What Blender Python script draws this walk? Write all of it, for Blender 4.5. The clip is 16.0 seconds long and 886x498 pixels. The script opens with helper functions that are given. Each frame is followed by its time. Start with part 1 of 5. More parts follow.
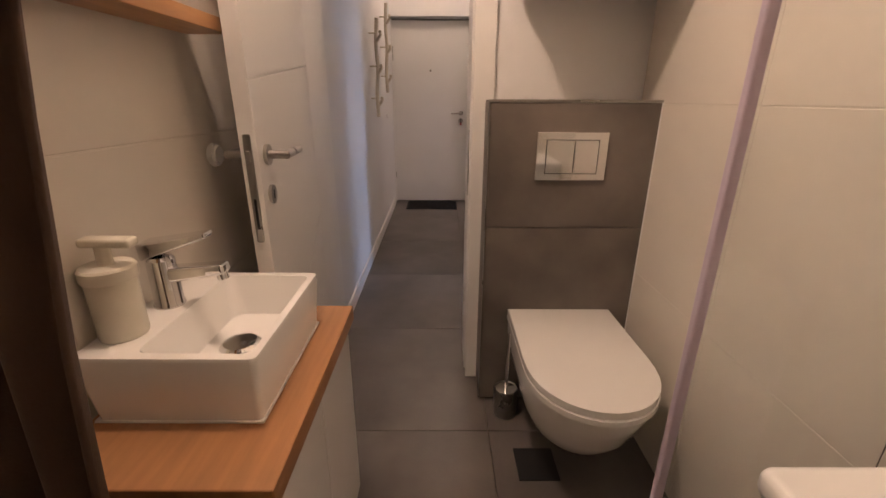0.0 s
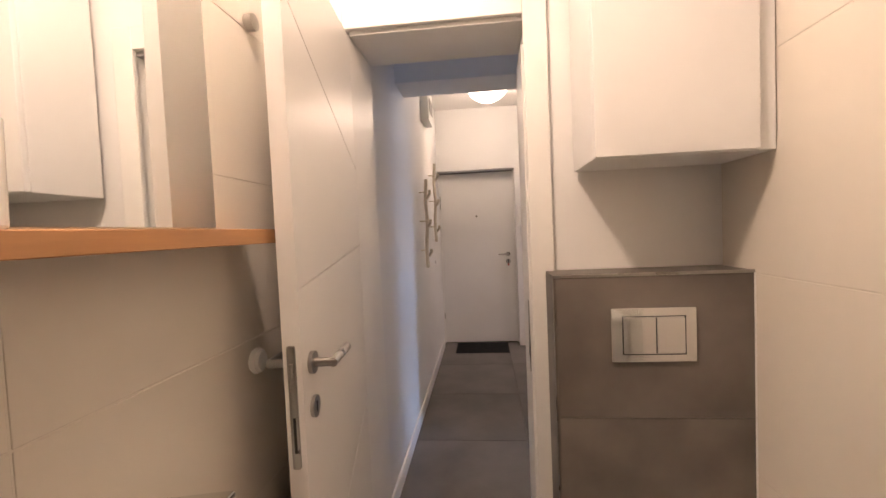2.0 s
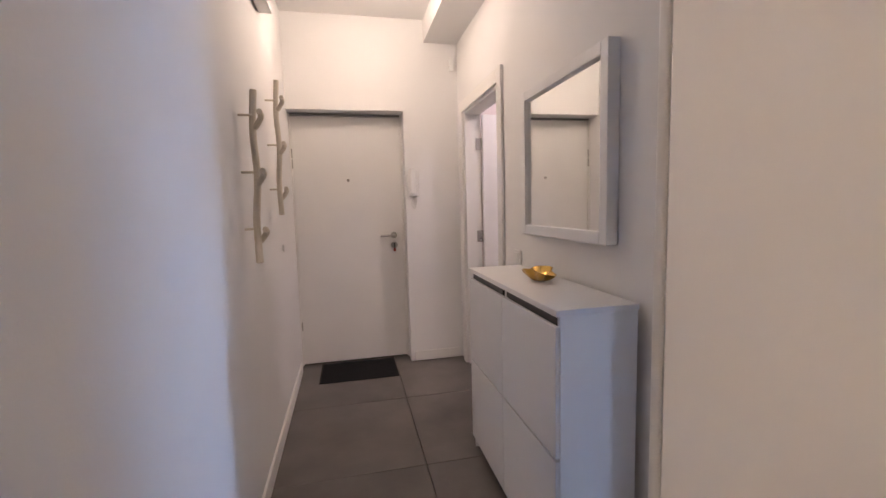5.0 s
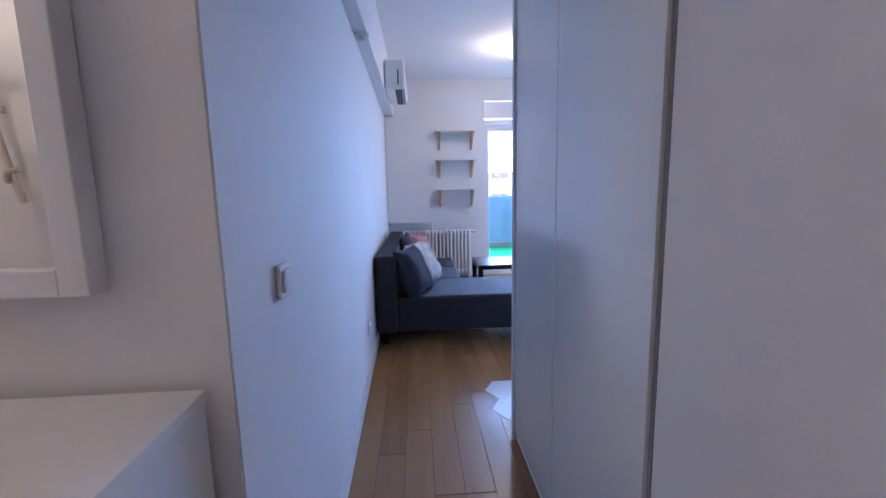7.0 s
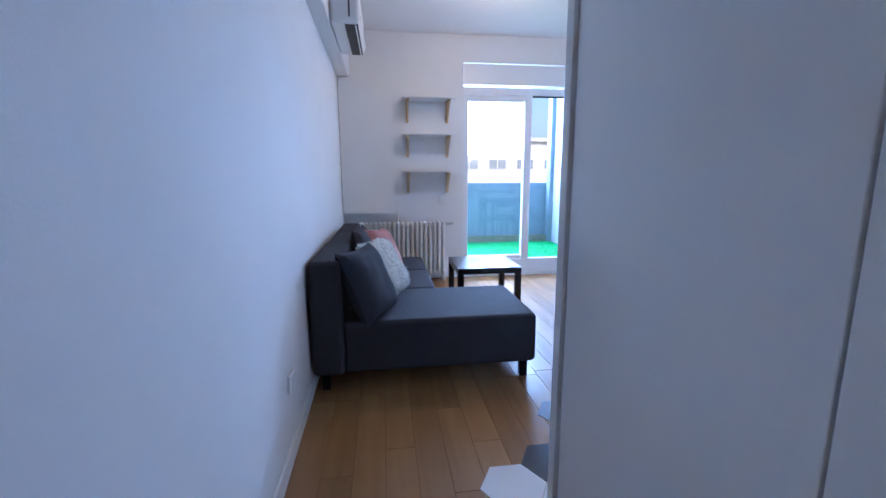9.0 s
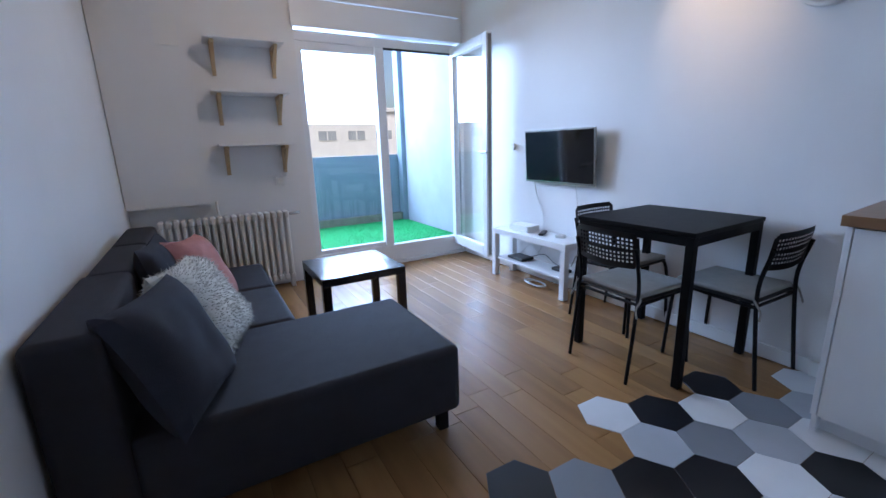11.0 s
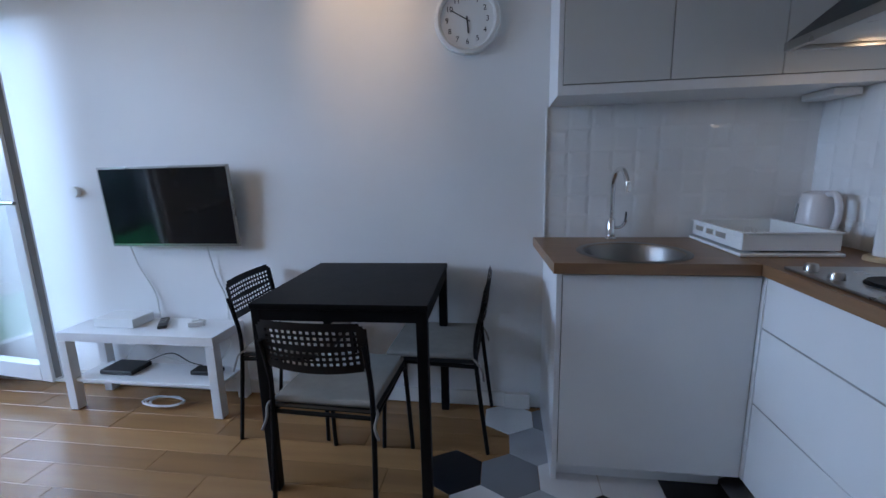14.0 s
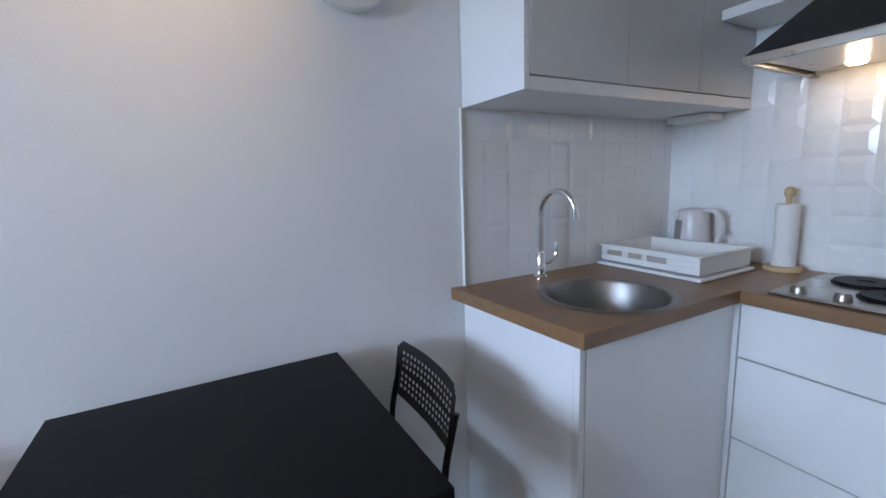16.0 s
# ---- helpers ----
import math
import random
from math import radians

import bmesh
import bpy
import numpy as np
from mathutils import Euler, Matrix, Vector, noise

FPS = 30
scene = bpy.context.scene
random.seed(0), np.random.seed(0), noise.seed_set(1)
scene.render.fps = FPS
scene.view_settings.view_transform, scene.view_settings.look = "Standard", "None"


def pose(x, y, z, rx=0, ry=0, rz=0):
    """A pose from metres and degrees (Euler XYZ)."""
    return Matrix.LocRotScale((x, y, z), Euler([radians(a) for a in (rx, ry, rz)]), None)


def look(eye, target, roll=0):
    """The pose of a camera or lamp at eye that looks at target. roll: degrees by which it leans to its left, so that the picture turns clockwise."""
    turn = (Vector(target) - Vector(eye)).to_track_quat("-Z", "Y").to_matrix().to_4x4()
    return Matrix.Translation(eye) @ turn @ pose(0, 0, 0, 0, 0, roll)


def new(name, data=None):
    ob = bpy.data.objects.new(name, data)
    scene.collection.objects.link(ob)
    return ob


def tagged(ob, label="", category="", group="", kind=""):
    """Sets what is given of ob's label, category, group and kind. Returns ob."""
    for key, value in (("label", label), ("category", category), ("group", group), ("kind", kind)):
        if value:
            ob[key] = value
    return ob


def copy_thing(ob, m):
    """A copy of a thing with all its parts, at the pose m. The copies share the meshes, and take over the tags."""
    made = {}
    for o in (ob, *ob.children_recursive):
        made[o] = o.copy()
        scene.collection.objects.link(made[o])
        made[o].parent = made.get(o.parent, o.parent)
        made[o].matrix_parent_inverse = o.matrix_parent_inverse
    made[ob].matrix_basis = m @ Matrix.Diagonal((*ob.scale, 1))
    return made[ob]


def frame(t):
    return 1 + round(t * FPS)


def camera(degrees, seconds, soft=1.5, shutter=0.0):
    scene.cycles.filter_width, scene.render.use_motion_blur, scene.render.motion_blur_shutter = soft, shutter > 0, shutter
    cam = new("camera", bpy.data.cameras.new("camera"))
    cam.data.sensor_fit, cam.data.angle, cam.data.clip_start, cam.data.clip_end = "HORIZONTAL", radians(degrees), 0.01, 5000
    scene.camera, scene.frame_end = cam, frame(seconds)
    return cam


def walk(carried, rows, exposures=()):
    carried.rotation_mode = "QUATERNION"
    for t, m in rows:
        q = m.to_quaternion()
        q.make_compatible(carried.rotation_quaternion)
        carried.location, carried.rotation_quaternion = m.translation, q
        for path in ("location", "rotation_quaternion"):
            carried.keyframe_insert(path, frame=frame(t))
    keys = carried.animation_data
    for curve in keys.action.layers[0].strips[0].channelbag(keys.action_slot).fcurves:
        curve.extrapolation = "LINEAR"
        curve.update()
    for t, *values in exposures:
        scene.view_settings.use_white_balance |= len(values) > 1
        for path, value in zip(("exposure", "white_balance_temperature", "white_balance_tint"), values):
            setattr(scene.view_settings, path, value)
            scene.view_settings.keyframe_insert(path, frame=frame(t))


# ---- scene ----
cam = camera(92.8, 16.0)
PATH = [
    (0, (0.434, 0.69, 1.216), (0.441, 2.574, 0.546), 0.3),
    (0.5, (0.443, 0.695, 1.189), (0.437, 2.473, 0.275), 0.7),
    (1, (0.432, 0.723, 1.207), (0.369, 2.551, 0.397), -0.3),
    (1.5, (0.413, 0.778, 1.293), (0.246, 2.73, 0.888), -2.1),
    (2, (0.393, 0.867, 1.368), (0.192, 2.855, 1.281), -2.5),
    (2.5, (0.365, 1.077, 1.34), (0.249, 3.07, 1.22), -0.4),
    (3, (0.35, 1.288, 1.327), (0.302, 3.279, 1.142), -1.0),
    (3.2, (0.363, 1.388, 1.308), (0.285, 3.377, 1.109), -1.6),
    (5.3, (0.298, 2.499, 1.29), (0.925, 4.388, 1.097), -1.5),
    (5.5, (0.319, 2.601, 1.287), (1.096, 4.437, 1.131), -2.0),
    (5.8, (0.367, 2.754, 1.278), (1.355, 4.484, 1.098), -3.8),
    (6, (0.419, 2.838, 1.282), (1.62, 4.427, 1.113), -2.8),
    (6.3, (0.503, 2.925, 1.295), (2.079, 4.144, 1.12), -1.4),
    (6.5, (0.503, 3.012, 1.293), (2.319, 3.838, 1.149), -3.6),
    (7, (0.48, 3.12, 1.301), (2.455, 2.998, 1.007), -1.2),
    (7.5, (0.558, 3.125, 1.288), (2.511, 2.836, 0.967), -0.2),
    (8, (0.827, 3.033, 1.261), (2.806, 2.978, 0.973), -0.2),
    (8.5, (1.138, 3.038, 1.288), (3.113, 2.95, 0.987), 0.7),
    (9, (1.58, 3.05, 1.196), (3.533, 2.781, 0.859), -0.2),
    (9.5, (1.929, 3.031, 1.17), (3.881, 2.754, 0.833), -2.2),
    (10, (2.2, 3.0, 1.186), (4.103, 2.522, 0.802), -1.1),
    (10.2, (2.29, 2.987, 1.182), (4.13, 2.298, 0.809), -2.0),
    (12.3, (2.739, 3.077, 1.255), (4.308, 1.939, 0.762), -2.3),
    (12.5, (2.804, 3.002, 1.257), (4.324, 1.788, 0.793), -2.7),
    (12.8, (2.862, 2.804, 1.245), (4.312, 1.487, 0.844), -1.0),
    (13, (2.964, 2.792, 1.246), (4.254, 1.308, 0.881), 0.0),
    (13.5, (3.154, 2.707, 1.276), (3.788, 0.854, 0.867), -2.1),
    (14, (3.266, 2.505, 1.251), (3.551, 0.561, 0.875), -1.4),
    (14.5, (3.363, 2.249, 1.256), (3.529, 0.297, 0.854), 0.6),
    (15, (3.519, 2.02, 1.286), (3.407, 0.06, 0.906), -0.4),
    (15.5, (3.67, 1.844, 1.284), (3.159, -0.059, 0.939), -0.2),
    (15.9, (3.831, 1.681, 1.258), (2.92, -0.074, 0.961), -1.7),
    (16, (3.826, 1.677, 1.284), (2.887, -0.059, 0.958), -2.0),
]
EXPOSURES = [(0, 0.45, 6200, 24), (1.5, 0.75, 6000, 20), (2.0, 0.78, 6000, 20), (2.5, 0.62, 6000, 20), (3.0, 0.45, 6000, 20), (5.5, 0.95, 5550, 20), (7.0, 0.68, 5150, 24), (8.0, 0.60, 5000, 20), (9.0, 0.55, 5350, 18), (10.0, 0.2, 5750, 16), (12.5, -0.40, 6100, 15), (13.5, -0.72, 6100, 14), (14.5, -0.48, 6600, 14), (16, -0.08, 6900, 14)]
walk(cam, [(t, look(eye, target, roll)) for t, eye, target, roll in PATH], EXPOSURES)

# ---- world, sun, large lights ----
world = bpy.data.worlds.new("sky")
scene.world = world
world.use_nodes = True
wn = world.node_tree
sky = wn.nodes.new("ShaderNodeTexSky")
sky.sky_type, sky.sun_disc = "NISHITA", False
sky.sun_elevation, sky.sun_rotation = radians(42), radians(-72)
sky.air_density, sky.dust_density = 1.0, 4.0
wn.links.new(sky.outputs[0], wn.nodes["Background"].inputs[0])
wn.nodes["Background"].inputs[1].default_value = 0.15
sun_data = bpy.data.lights.new("sun", "SUN")
sun_data.energy, sun_data.angle, sun_data.color = 1.5, radians(25), (1.0, 0.95, 0.88)
sun = new("sun", sun_data)
sun.matrix_world = look((-20, 10, 26), (6, 1.5, 0))


def area_lamp(name, m, sx, sy, energy, color):
    d = bpy.data.lights.new(name, "AREA")
    d.shape, d.size, d.size_y, d.energy, d.color = "RECTANGLE", sx, sy, energy, color
    ob = new(name, d)
    ob.matrix_world = m
    return ob


# the sky's light in the balcony's opening above the parapet
area_lamp("window_light", look((8.88, 2.1, 2.12), (4.0, 1.9, 0.6)), 3.5, 1.15, 430, (0.46, 0.67, 1.0))


def point_lamp(name, at, energy, color, radius=0.06):
    d = bpy.data.lights.new(name, "POINT")
    d.energy, d.color, d.shadow_soft_size = energy, color, radius
    ob = new(name, d)
    ob.location = at
    return ob


WARM = (1.0, 0.74, 0.50)


# ---- materials ----
def mat(name, color, rough=0.5, metal=0.0, var=0.06, scale=6.0, bump=0.0, bscale=60.0, stretch=(1, 1, 1), island=0.0, emit=0.0, spec=0.5, coat=0.0, stain=0.0):
    m = bpy.data.materials.new(name)
    m.use_nodes = True
    nt = m.node_tree
    b = nt.nodes["Principled BSDF"]
    b.inputs["Roughness"].default_value = rough
    b.inputs["Metallic"].default_value = metal
    b.inputs["Specular IOR Level"].default_value = spec
    b.inputs["Coat Weight"].default_value = coat
    co = nt.nodes.new("ShaderNodeTexCoord")
    mp = nt.nodes.new("ShaderNodeMapping")
    mp.inputs["Scale"].default_value = stretch
    nt.links.new(co.outputs["Object"], mp.inputs[0])
    oi = nt.nodes.new("ShaderNodeObjectInfo")
    n1 = nt.nodes.new("ShaderNodeTexNoise")
    n1.noise_dimensions = "4D"
    n1.inputs["Scale"].default_value, n1.inputs["Detail"].default_value = scale, 6
    nt.links.new(mp.outputs[0], n1.inputs["Vector"])
    off = nt.nodes.new("ShaderNodeMath")
    off.operation = "MULTIPLY"
    off.inputs[1].default_value = 37.0 if island else 0.0
    nt.links.new(oi.outputs["Random"], off.inputs[0])
    nt.links.new(off.outputs[0], n1.inputs["W"])
    # value = 1 + var*(noise-.5)*2 + island*(random-.5)*2
    a = nt.nodes.new("ShaderNodeMapRange")
    a.inputs[1].default_value, a.inputs[2].default_value = 0.25, 0.75
    a.inputs[3].default_value, a.inputs[4].default_value = 1 - var, 1 + var
    nt.links.new(n1.outputs["Fac"], a.inputs[0])
    r = nt.nodes.new("ShaderNodeMapRange")
    r.inputs[3].default_value, r.inputs[4].default_value = 1 - island, 1 + island
    nt.links.new(oi.outputs["Random"], r.inputs[0])
    mul = nt.nodes.new("ShaderNodeMath")
    mul.operation = "MULTIPLY"
    nt.links.new(a.outputs[0], mul.inputs[0])
    nt.links.new(r.outputs[0], mul.inputs[1])
    hs = nt.nodes.new("ShaderNodeHueSaturation")
    hs.inputs["Color"].default_value = (*color, 1)
    nt.links.new(mul.outputs[0], hs.inputs["Value"])
    nt.links.new(hs.outputs[0], b.inputs["Base Color"])
    n3 = nt.nodes.new("ShaderNodeTexNoise")
    n3.inputs["Scale"].default_value, n3.inputs["Detail"].default_value = scale * 3.1, 4
    nt.links.new(mp.outputs[0], n3.inputs["Vector"])
    rr = nt.nodes.new("ShaderNodeMapRange")
    rr.inputs[3].default_value, rr.inputs[4].default_value = max(rough - 0.03, 0.02), min(rough + 0.03, 1)
    nt.links.new(n3.outputs["Fac"], rr.inputs[0])
    if rough > 0.12:
        nt.links.new(rr.outputs[0], b.inputs["Roughness"])
    if bump:
        n2 = nt.nodes.new("ShaderNodeTexNoise")
        n2.inputs["Scale"].default_value, n2.inputs["Detail"].default_value = bscale, 5
        nt.links.new(mp.outputs[0], n2.inputs["Vector"])
        bp = nt.nodes.new("ShaderNodeBump")
        bp.inputs["Strength"].default_value, bp.inputs["Distance"].default_value = bump, 0.004
        nt.links.new(n2.outputs["Fac"], bp.inputs["Height"])
        nt.links.new(bp.outputs[0], b.inputs["Normal"])
    if emit:
        b.inputs["Emission Color"].default_value = (*color, 1)
        b.inputs["Emission Strength"].default_value = emit
    return m


def glass_mat(name, color, rough=0.0, ior=1.45):
    m = bpy.data.materials.new(name)
    m.use_nodes = True
    b = m.node_tree.nodes["Principled BSDF"]
    b.inputs["Base Color"].default_value = (*color, 1)
    b.inputs["Transmission Weight"].default_value = 1.0
    b.inputs["Roughness"].default_value, b.inputs["IOR"].default_value = rough, ior
    return m


M_WALL = mat("white_wall_paint", (0.79, 0.785, 0.775), 0.75, var=0.025, scale=2.2, bump=0.12, bscale=140)
M_CEIL = mat("ceiling_paint", (0.82, 0.81, 0.79), 0.85, var=0.02, scale=2, bump=0.08, bscale=120)
M_TRIM = mat("white_trim_lacquer", (0.80, 0.79, 0.76), 0.38, var=0.02, scale=5)
M_DOOR = mat("white_door_lacquer", (0.79, 0.78, 0.76), 0.34, var=0.02, scale=3)
M_GLOSS = mat("white_gloss_front", (0.78, 0.78, 0.77), 0.13, var=0.015, scale=3, coat=0.3)
M_MELA = mat("white_melamine", (0.77, 0.77, 0.77), 0.32, var=0.02, scale=4)
M_CERAM = mat("white_ceramic", (0.83, 0.82, 0.79), 0.08, var=0.01, scale=3, coat=0.5)
M_BTILE = mat("cream_wall_tile", (0.72, 0.68, 0.61), 0.24, var=0.02, scale=4, island=0.012)
M_KTILE = mat("white_kitchen_tile", (0.78, 0.78, 0.77), 0.12, var=0.02, scale=5, bump=0.08, bscale=12, island=0.02)
M_GROUT = mat("grout", (0.55, 0.52, 0.48), 0.9, var=0.06, scale=30)
M_GREY = mat("grey_concrete_tile", (0.118, 0.104, 0.094), 0.36, var=0.42, scale=3, bump=0.1, bscale=70, island=0.06)
M_PANEL = mat("dark_grey_tile", (0.128, 0.110, 0.094), 0.42, var=0.45, scale=4, bump=0.08, bscale=80, island=0.04)
M_DGROUT = mat("dark_grout", (0.13, 0.12, 0.11), 0.9, var=0.08, scale=30)
M_OAK = mat("oak_floor", (0.31, 0.160, 0.062), 0.25, var=0.16, scale=4, bump=0.05, bscale=26, stretch=(0.35, 4, 4), island=0.16)
M_GAP = mat("dark_joint", (0.10, 0.06, 0.035), 0.9, var=0.1)
M_WORK = mat("oak_worktop", (0.235, 0.125, 0.06), 0.35, var=0.22, scale=9, bump=0.06, bscale=30, stretch=(0.5, 4, 4))
M_BWOOD = mat("oak_bath_worktop", (0.34, 0.165, 0.068), 0.36, var=0.22, scale=9, bump=0.06, bscale=30, stretch=(5, 0.5, 5))
M_PINE = mat("pale_pine", (0.52, 0.37, 0.21), 0.55, var=0.14, scale=9, stretch=(4, 4, 0.6))
M_CHROME = mat("chrome", (0.80, 0.80, 0.80), 0.07, 1.0, var=0.02)
M_STEEL = mat("brushed_steel", (0.40, 0.385, 0.36), 0.28, 1.0, var=0.02, scale=3)
M_BRASS = mat("gilded_metal", (0.62, 0.40, 0.10), 0.25, 1.0, var=0.2, scale=30, bump=0.5, bscale=60)
M_BLACK = mat("black_paint", (0.006, 0.006, 0.007), 0.5, spec=0.14, var=0.2, scale=8, bump=0.06, bscale=180)
M_BLKP = mat("black_plastic", (0.014, 0.014, 0.015), 0.42, var=0.1)
M_BLKW = mat("black_brown_wood", (0.012, 0.011, 0.012), 0.22, var=0.2, scale=10, stretch=(1, 6, 6), bump=0.03)
M_SINK = mat("sink_steel", (0.25, 0.24, 0.23), 0.38, 1.0, var=0.0)
M_SCREEN = mat("tv_screen", (0.006, 0.006, 0.007), 0.06, var=0.02)
M_SOFA = mat("charcoal_fabric", (0.019, 0.018, 0.024), 0.85, var=0.2, scale=14, bump=0.5, bscale=420)
M_CUSH = mat("slate_cushion_fabric", (0.021, 0.023, 0.034), 0.9, var=0.2, scale=14, bump=0.5, bscale=300)
M_PINK = mat("pink_cushion_fabric", (0.46, 0.20, 0.18), 0.9, var=0.12, scale=20, bump=0.5, bscale=200)
M_FUR = mat("white_fur", (0.80, 0.81, 0.78), 0.95, var=0.08, scale=22, bump=0.5, bscale=110)
M_SEAT = mat("grey_cotton", (0.30, 0.28, 0.25), 0.9, var=0.1, scale=18, bump=0.4, bscale=260)
M_RUBBER = mat("black_rubber", (0.01, 0.01, 0.011), 0.85, var=0.3, scale=40, bump=0.8, bscale=120)
M_CURT = mat("brown_curtain", (0.055, 0.026, 0.012), 0.75, var=0.15, scale=6, bump=0.2, bscale=200)
M_TURF = mat("green_turf", (0.012, 0.30, 0.075), 0.9, var=0.3, scale=12, bump=1.0, bscale=160)
M_PARA = mat("blue_grey_render", (0.20, 0.245, 0.28), 0.85, var=0.12, scale=4, bump=0.3, bscale=60)
M_SIDE = mat("pale_grey_render", (0.40, 0.40, 0.44), 0.85, var=0.07, scale=4, bump=0.3, bscale=70)
M_PVC = mat("white_pvc", (0.80, 0.81, 0.82), 0.3, var=0.015)
M_RAD = mat("radiator_paint", (0.72, 0.70, 0.66), 0.4, var=0.05, scale=9)
M_PLAST = mat("white_plastic", (0.78, 0.78, 0.76), 0.35, var=0.02)
M_LILAC = mat("translucent_seal", (0.52, 0.44, 0.55), 0.3, var=0.05)
M_MIRROR = mat("mirror_silver", (0.9, 0.91, 0.9), 0.02, 1.0, var=0.0)
M_FACADE = mat("far_facade", (0.75, 0.75, 0.74), 0.9, var=0.08, scale=0.6)
M_FWIN = mat("far_window", (0.34, 0.37, 0.40), 0.2, var=0.3, scale=0.5)
M_GROUND = mat("far_ground", (0.12, 0.13, 0.09), 0.9, var=0.3, scale=0.1)
M_GLASS = glass_mat("window_glass", (0.97, 0.99, 0.98))
M_LAMP = mat("opal_lamp_glass", (1.0, 0.80, 0.56), 0.3, var=0.0, emit=5.0)
M_SPOT = mat("hood_bulb", (1.0, 0.84, 0.58), 0.3, var=0.0, emit=18.0)
M_HEXW = mat("white_hex_tile", (0.72, 0.71, 0.70), 0.32, var=0.06, scale=6, island=0.04)
M_HEXL = mat("light_grey_hex_tile", (0.42, 0.43, 0.45), 0.34, var=0.06, scale=6, island=0.04)
M_HEXG = mat("grey_hex_tile", (0.20, 0.205, 0.22), 0.34, var=0.06, scale=6, island=0.05)
M_HEXB = mat("black_hex_tile", (0.010, 0.010, 0.012), 0.3, var=0.1, scale=6, island=0.04)
M_CABLE_W = mat("white_cable", (0.7, 0.7, 0.68), 0.5, var=0.02)
M_PAPER = mat("kitchen_paper", (0.78, 0.76, 0.72), 0.95, var=0.03, scale=20, bump=0.3, bscale=120)
M_SOAP = mat("ivory_soap_bottle", (0.72, 0.68, 0.57), 0.25, var=0.03)
M_GREYP = mat("grey_plastic", (0.25, 0.24, 0.23), 0.4, var=0.03)
M_DIAL = mat("clock_dial", (0.82, 0.82, 0.80), 0.5, var=0.01)
M_KETTLE = mat("pale_kettle_plastic", (0.66, 0.63, 0.63), 0.25, var=0.02)

# ---- mesh helpers ----
BASES = {}


def thing(name, base, label, category, group="", kind=""):
    e = new(name)
    e.empty_display_size = 0.1
    e.location = base
    BASES[e.name] = Vector(base)
    return tagged(e, label, category, group, kind)


WEIGHTED = set()


def finish(name, bm, material, smooth=True):
    me = bpy.data.meshes.new(name)
    soft_box = id(bm) in WEIGHTED
    WEIGHTED.discard(id(bm))
    bmesh.ops.recalc_face_normals(bm, faces=bm.faces)
    bm.to_mesh(me)
    bm.free()
    if smooth:
        for p in me.polygons:
            p.use_smooth = True
        me.set_sharp_from_angle(angle=radians(35))
    me.materials.append(material)
    if smooth and soft_box:
        # bevelled boxes: normals weighted by area keep their faces flat
        acc = [Vector() for _ in me.vertices]
        for p in me.polygons:
            for v in p.vertices:
                acc[v] += p.normal * p.area
        for e in me.edges:
            e.use_edge_sharp = False
        me.normals_split_custom_set_from_vertices([a.normalized() for a in acc])
    return me


def part(name, bm, material, parent, label="", smooth=True):
    base = BASES[parent.name]
    bmesh.ops.translate(bm, verts=bm.verts, vec=-base)
    ob = new(name, finish(name, bm, material, smooth))
    ob.parent = parent
    BASES[ob.name] = base
    return tagged(ob, label)


def solo(name, bm, material, label, category, group="", kind="", base=None):
    """One mesh as a thing of its own, its origin at its base."""
    if base is None:
        xs = [v.co for v in bm.verts]
        base = (sum(c.x for c in xs) / len(xs), sum(c.y for c in xs) / len(xs), min(c.z for c in xs))
    base = Vector(base)
    bmesh.ops.translate(bm, verts=bm.verts, vec=-base)
    ob = new(name, finish(name, bm, material))
    ob.location = base
    BASES[ob.name] = base
    return tagged(ob, label, category, group, kind)


def box(x0, x1, y0, y1, z0, z1, bevel=0.0, bm=None, seg=2):
    if bm is None:
        bm = bmesh.new()
        if bevel:
            WEIGHTED.add(id(bm))
    m = Matrix.LocRotScale(((x0 + x1) / 2, (y0 + y1) / 2, (z0 + z1) / 2), None, (abs(x1 - x0), abs(y1 - y0), abs(z1 - z0)))
    r = bmesh.ops.create_cube(bm, size=1, matrix=m)
    if bevel:
        vs = set(r["verts"])
        es = [e for e in bm.edges if e.verts[0] in vs and e.verts[1] in vs]
        bmesh.ops.bevel(bm, geom=es, offset=bevel, segments=seg, profile=0.5, affect="EDGES")
    return bm


def rod(a, b, r, r2=None, n=12, bm=None):
    bm = bm or bmesh.new()
    a, b = Vector(a), Vector(b)
    d = b - a
    m = Matrix.Translation((a + b) / 2) @ d.to_track_quat("Z", "Y").to_matrix().to_4x4()
    bmesh.ops.create_cone(bm, cap_ends=True, segments=n, radius1=r, radius2=r if r2 is None else r2, depth=d.length, matrix=m)
    return bm


def ball(c, r, s=(1, 1, 1), bm=None, u=20, v=12, m=None):
    bm = bm or bmesh.new()
    m = m or Matrix()
    bmesh.ops.create_uvsphere(bm, u_segments=u, v_segments=v, radius=r, matrix=Matrix.Translation(c) @ m @ Matrix.Diagonal((*s, 1)))
    return bm


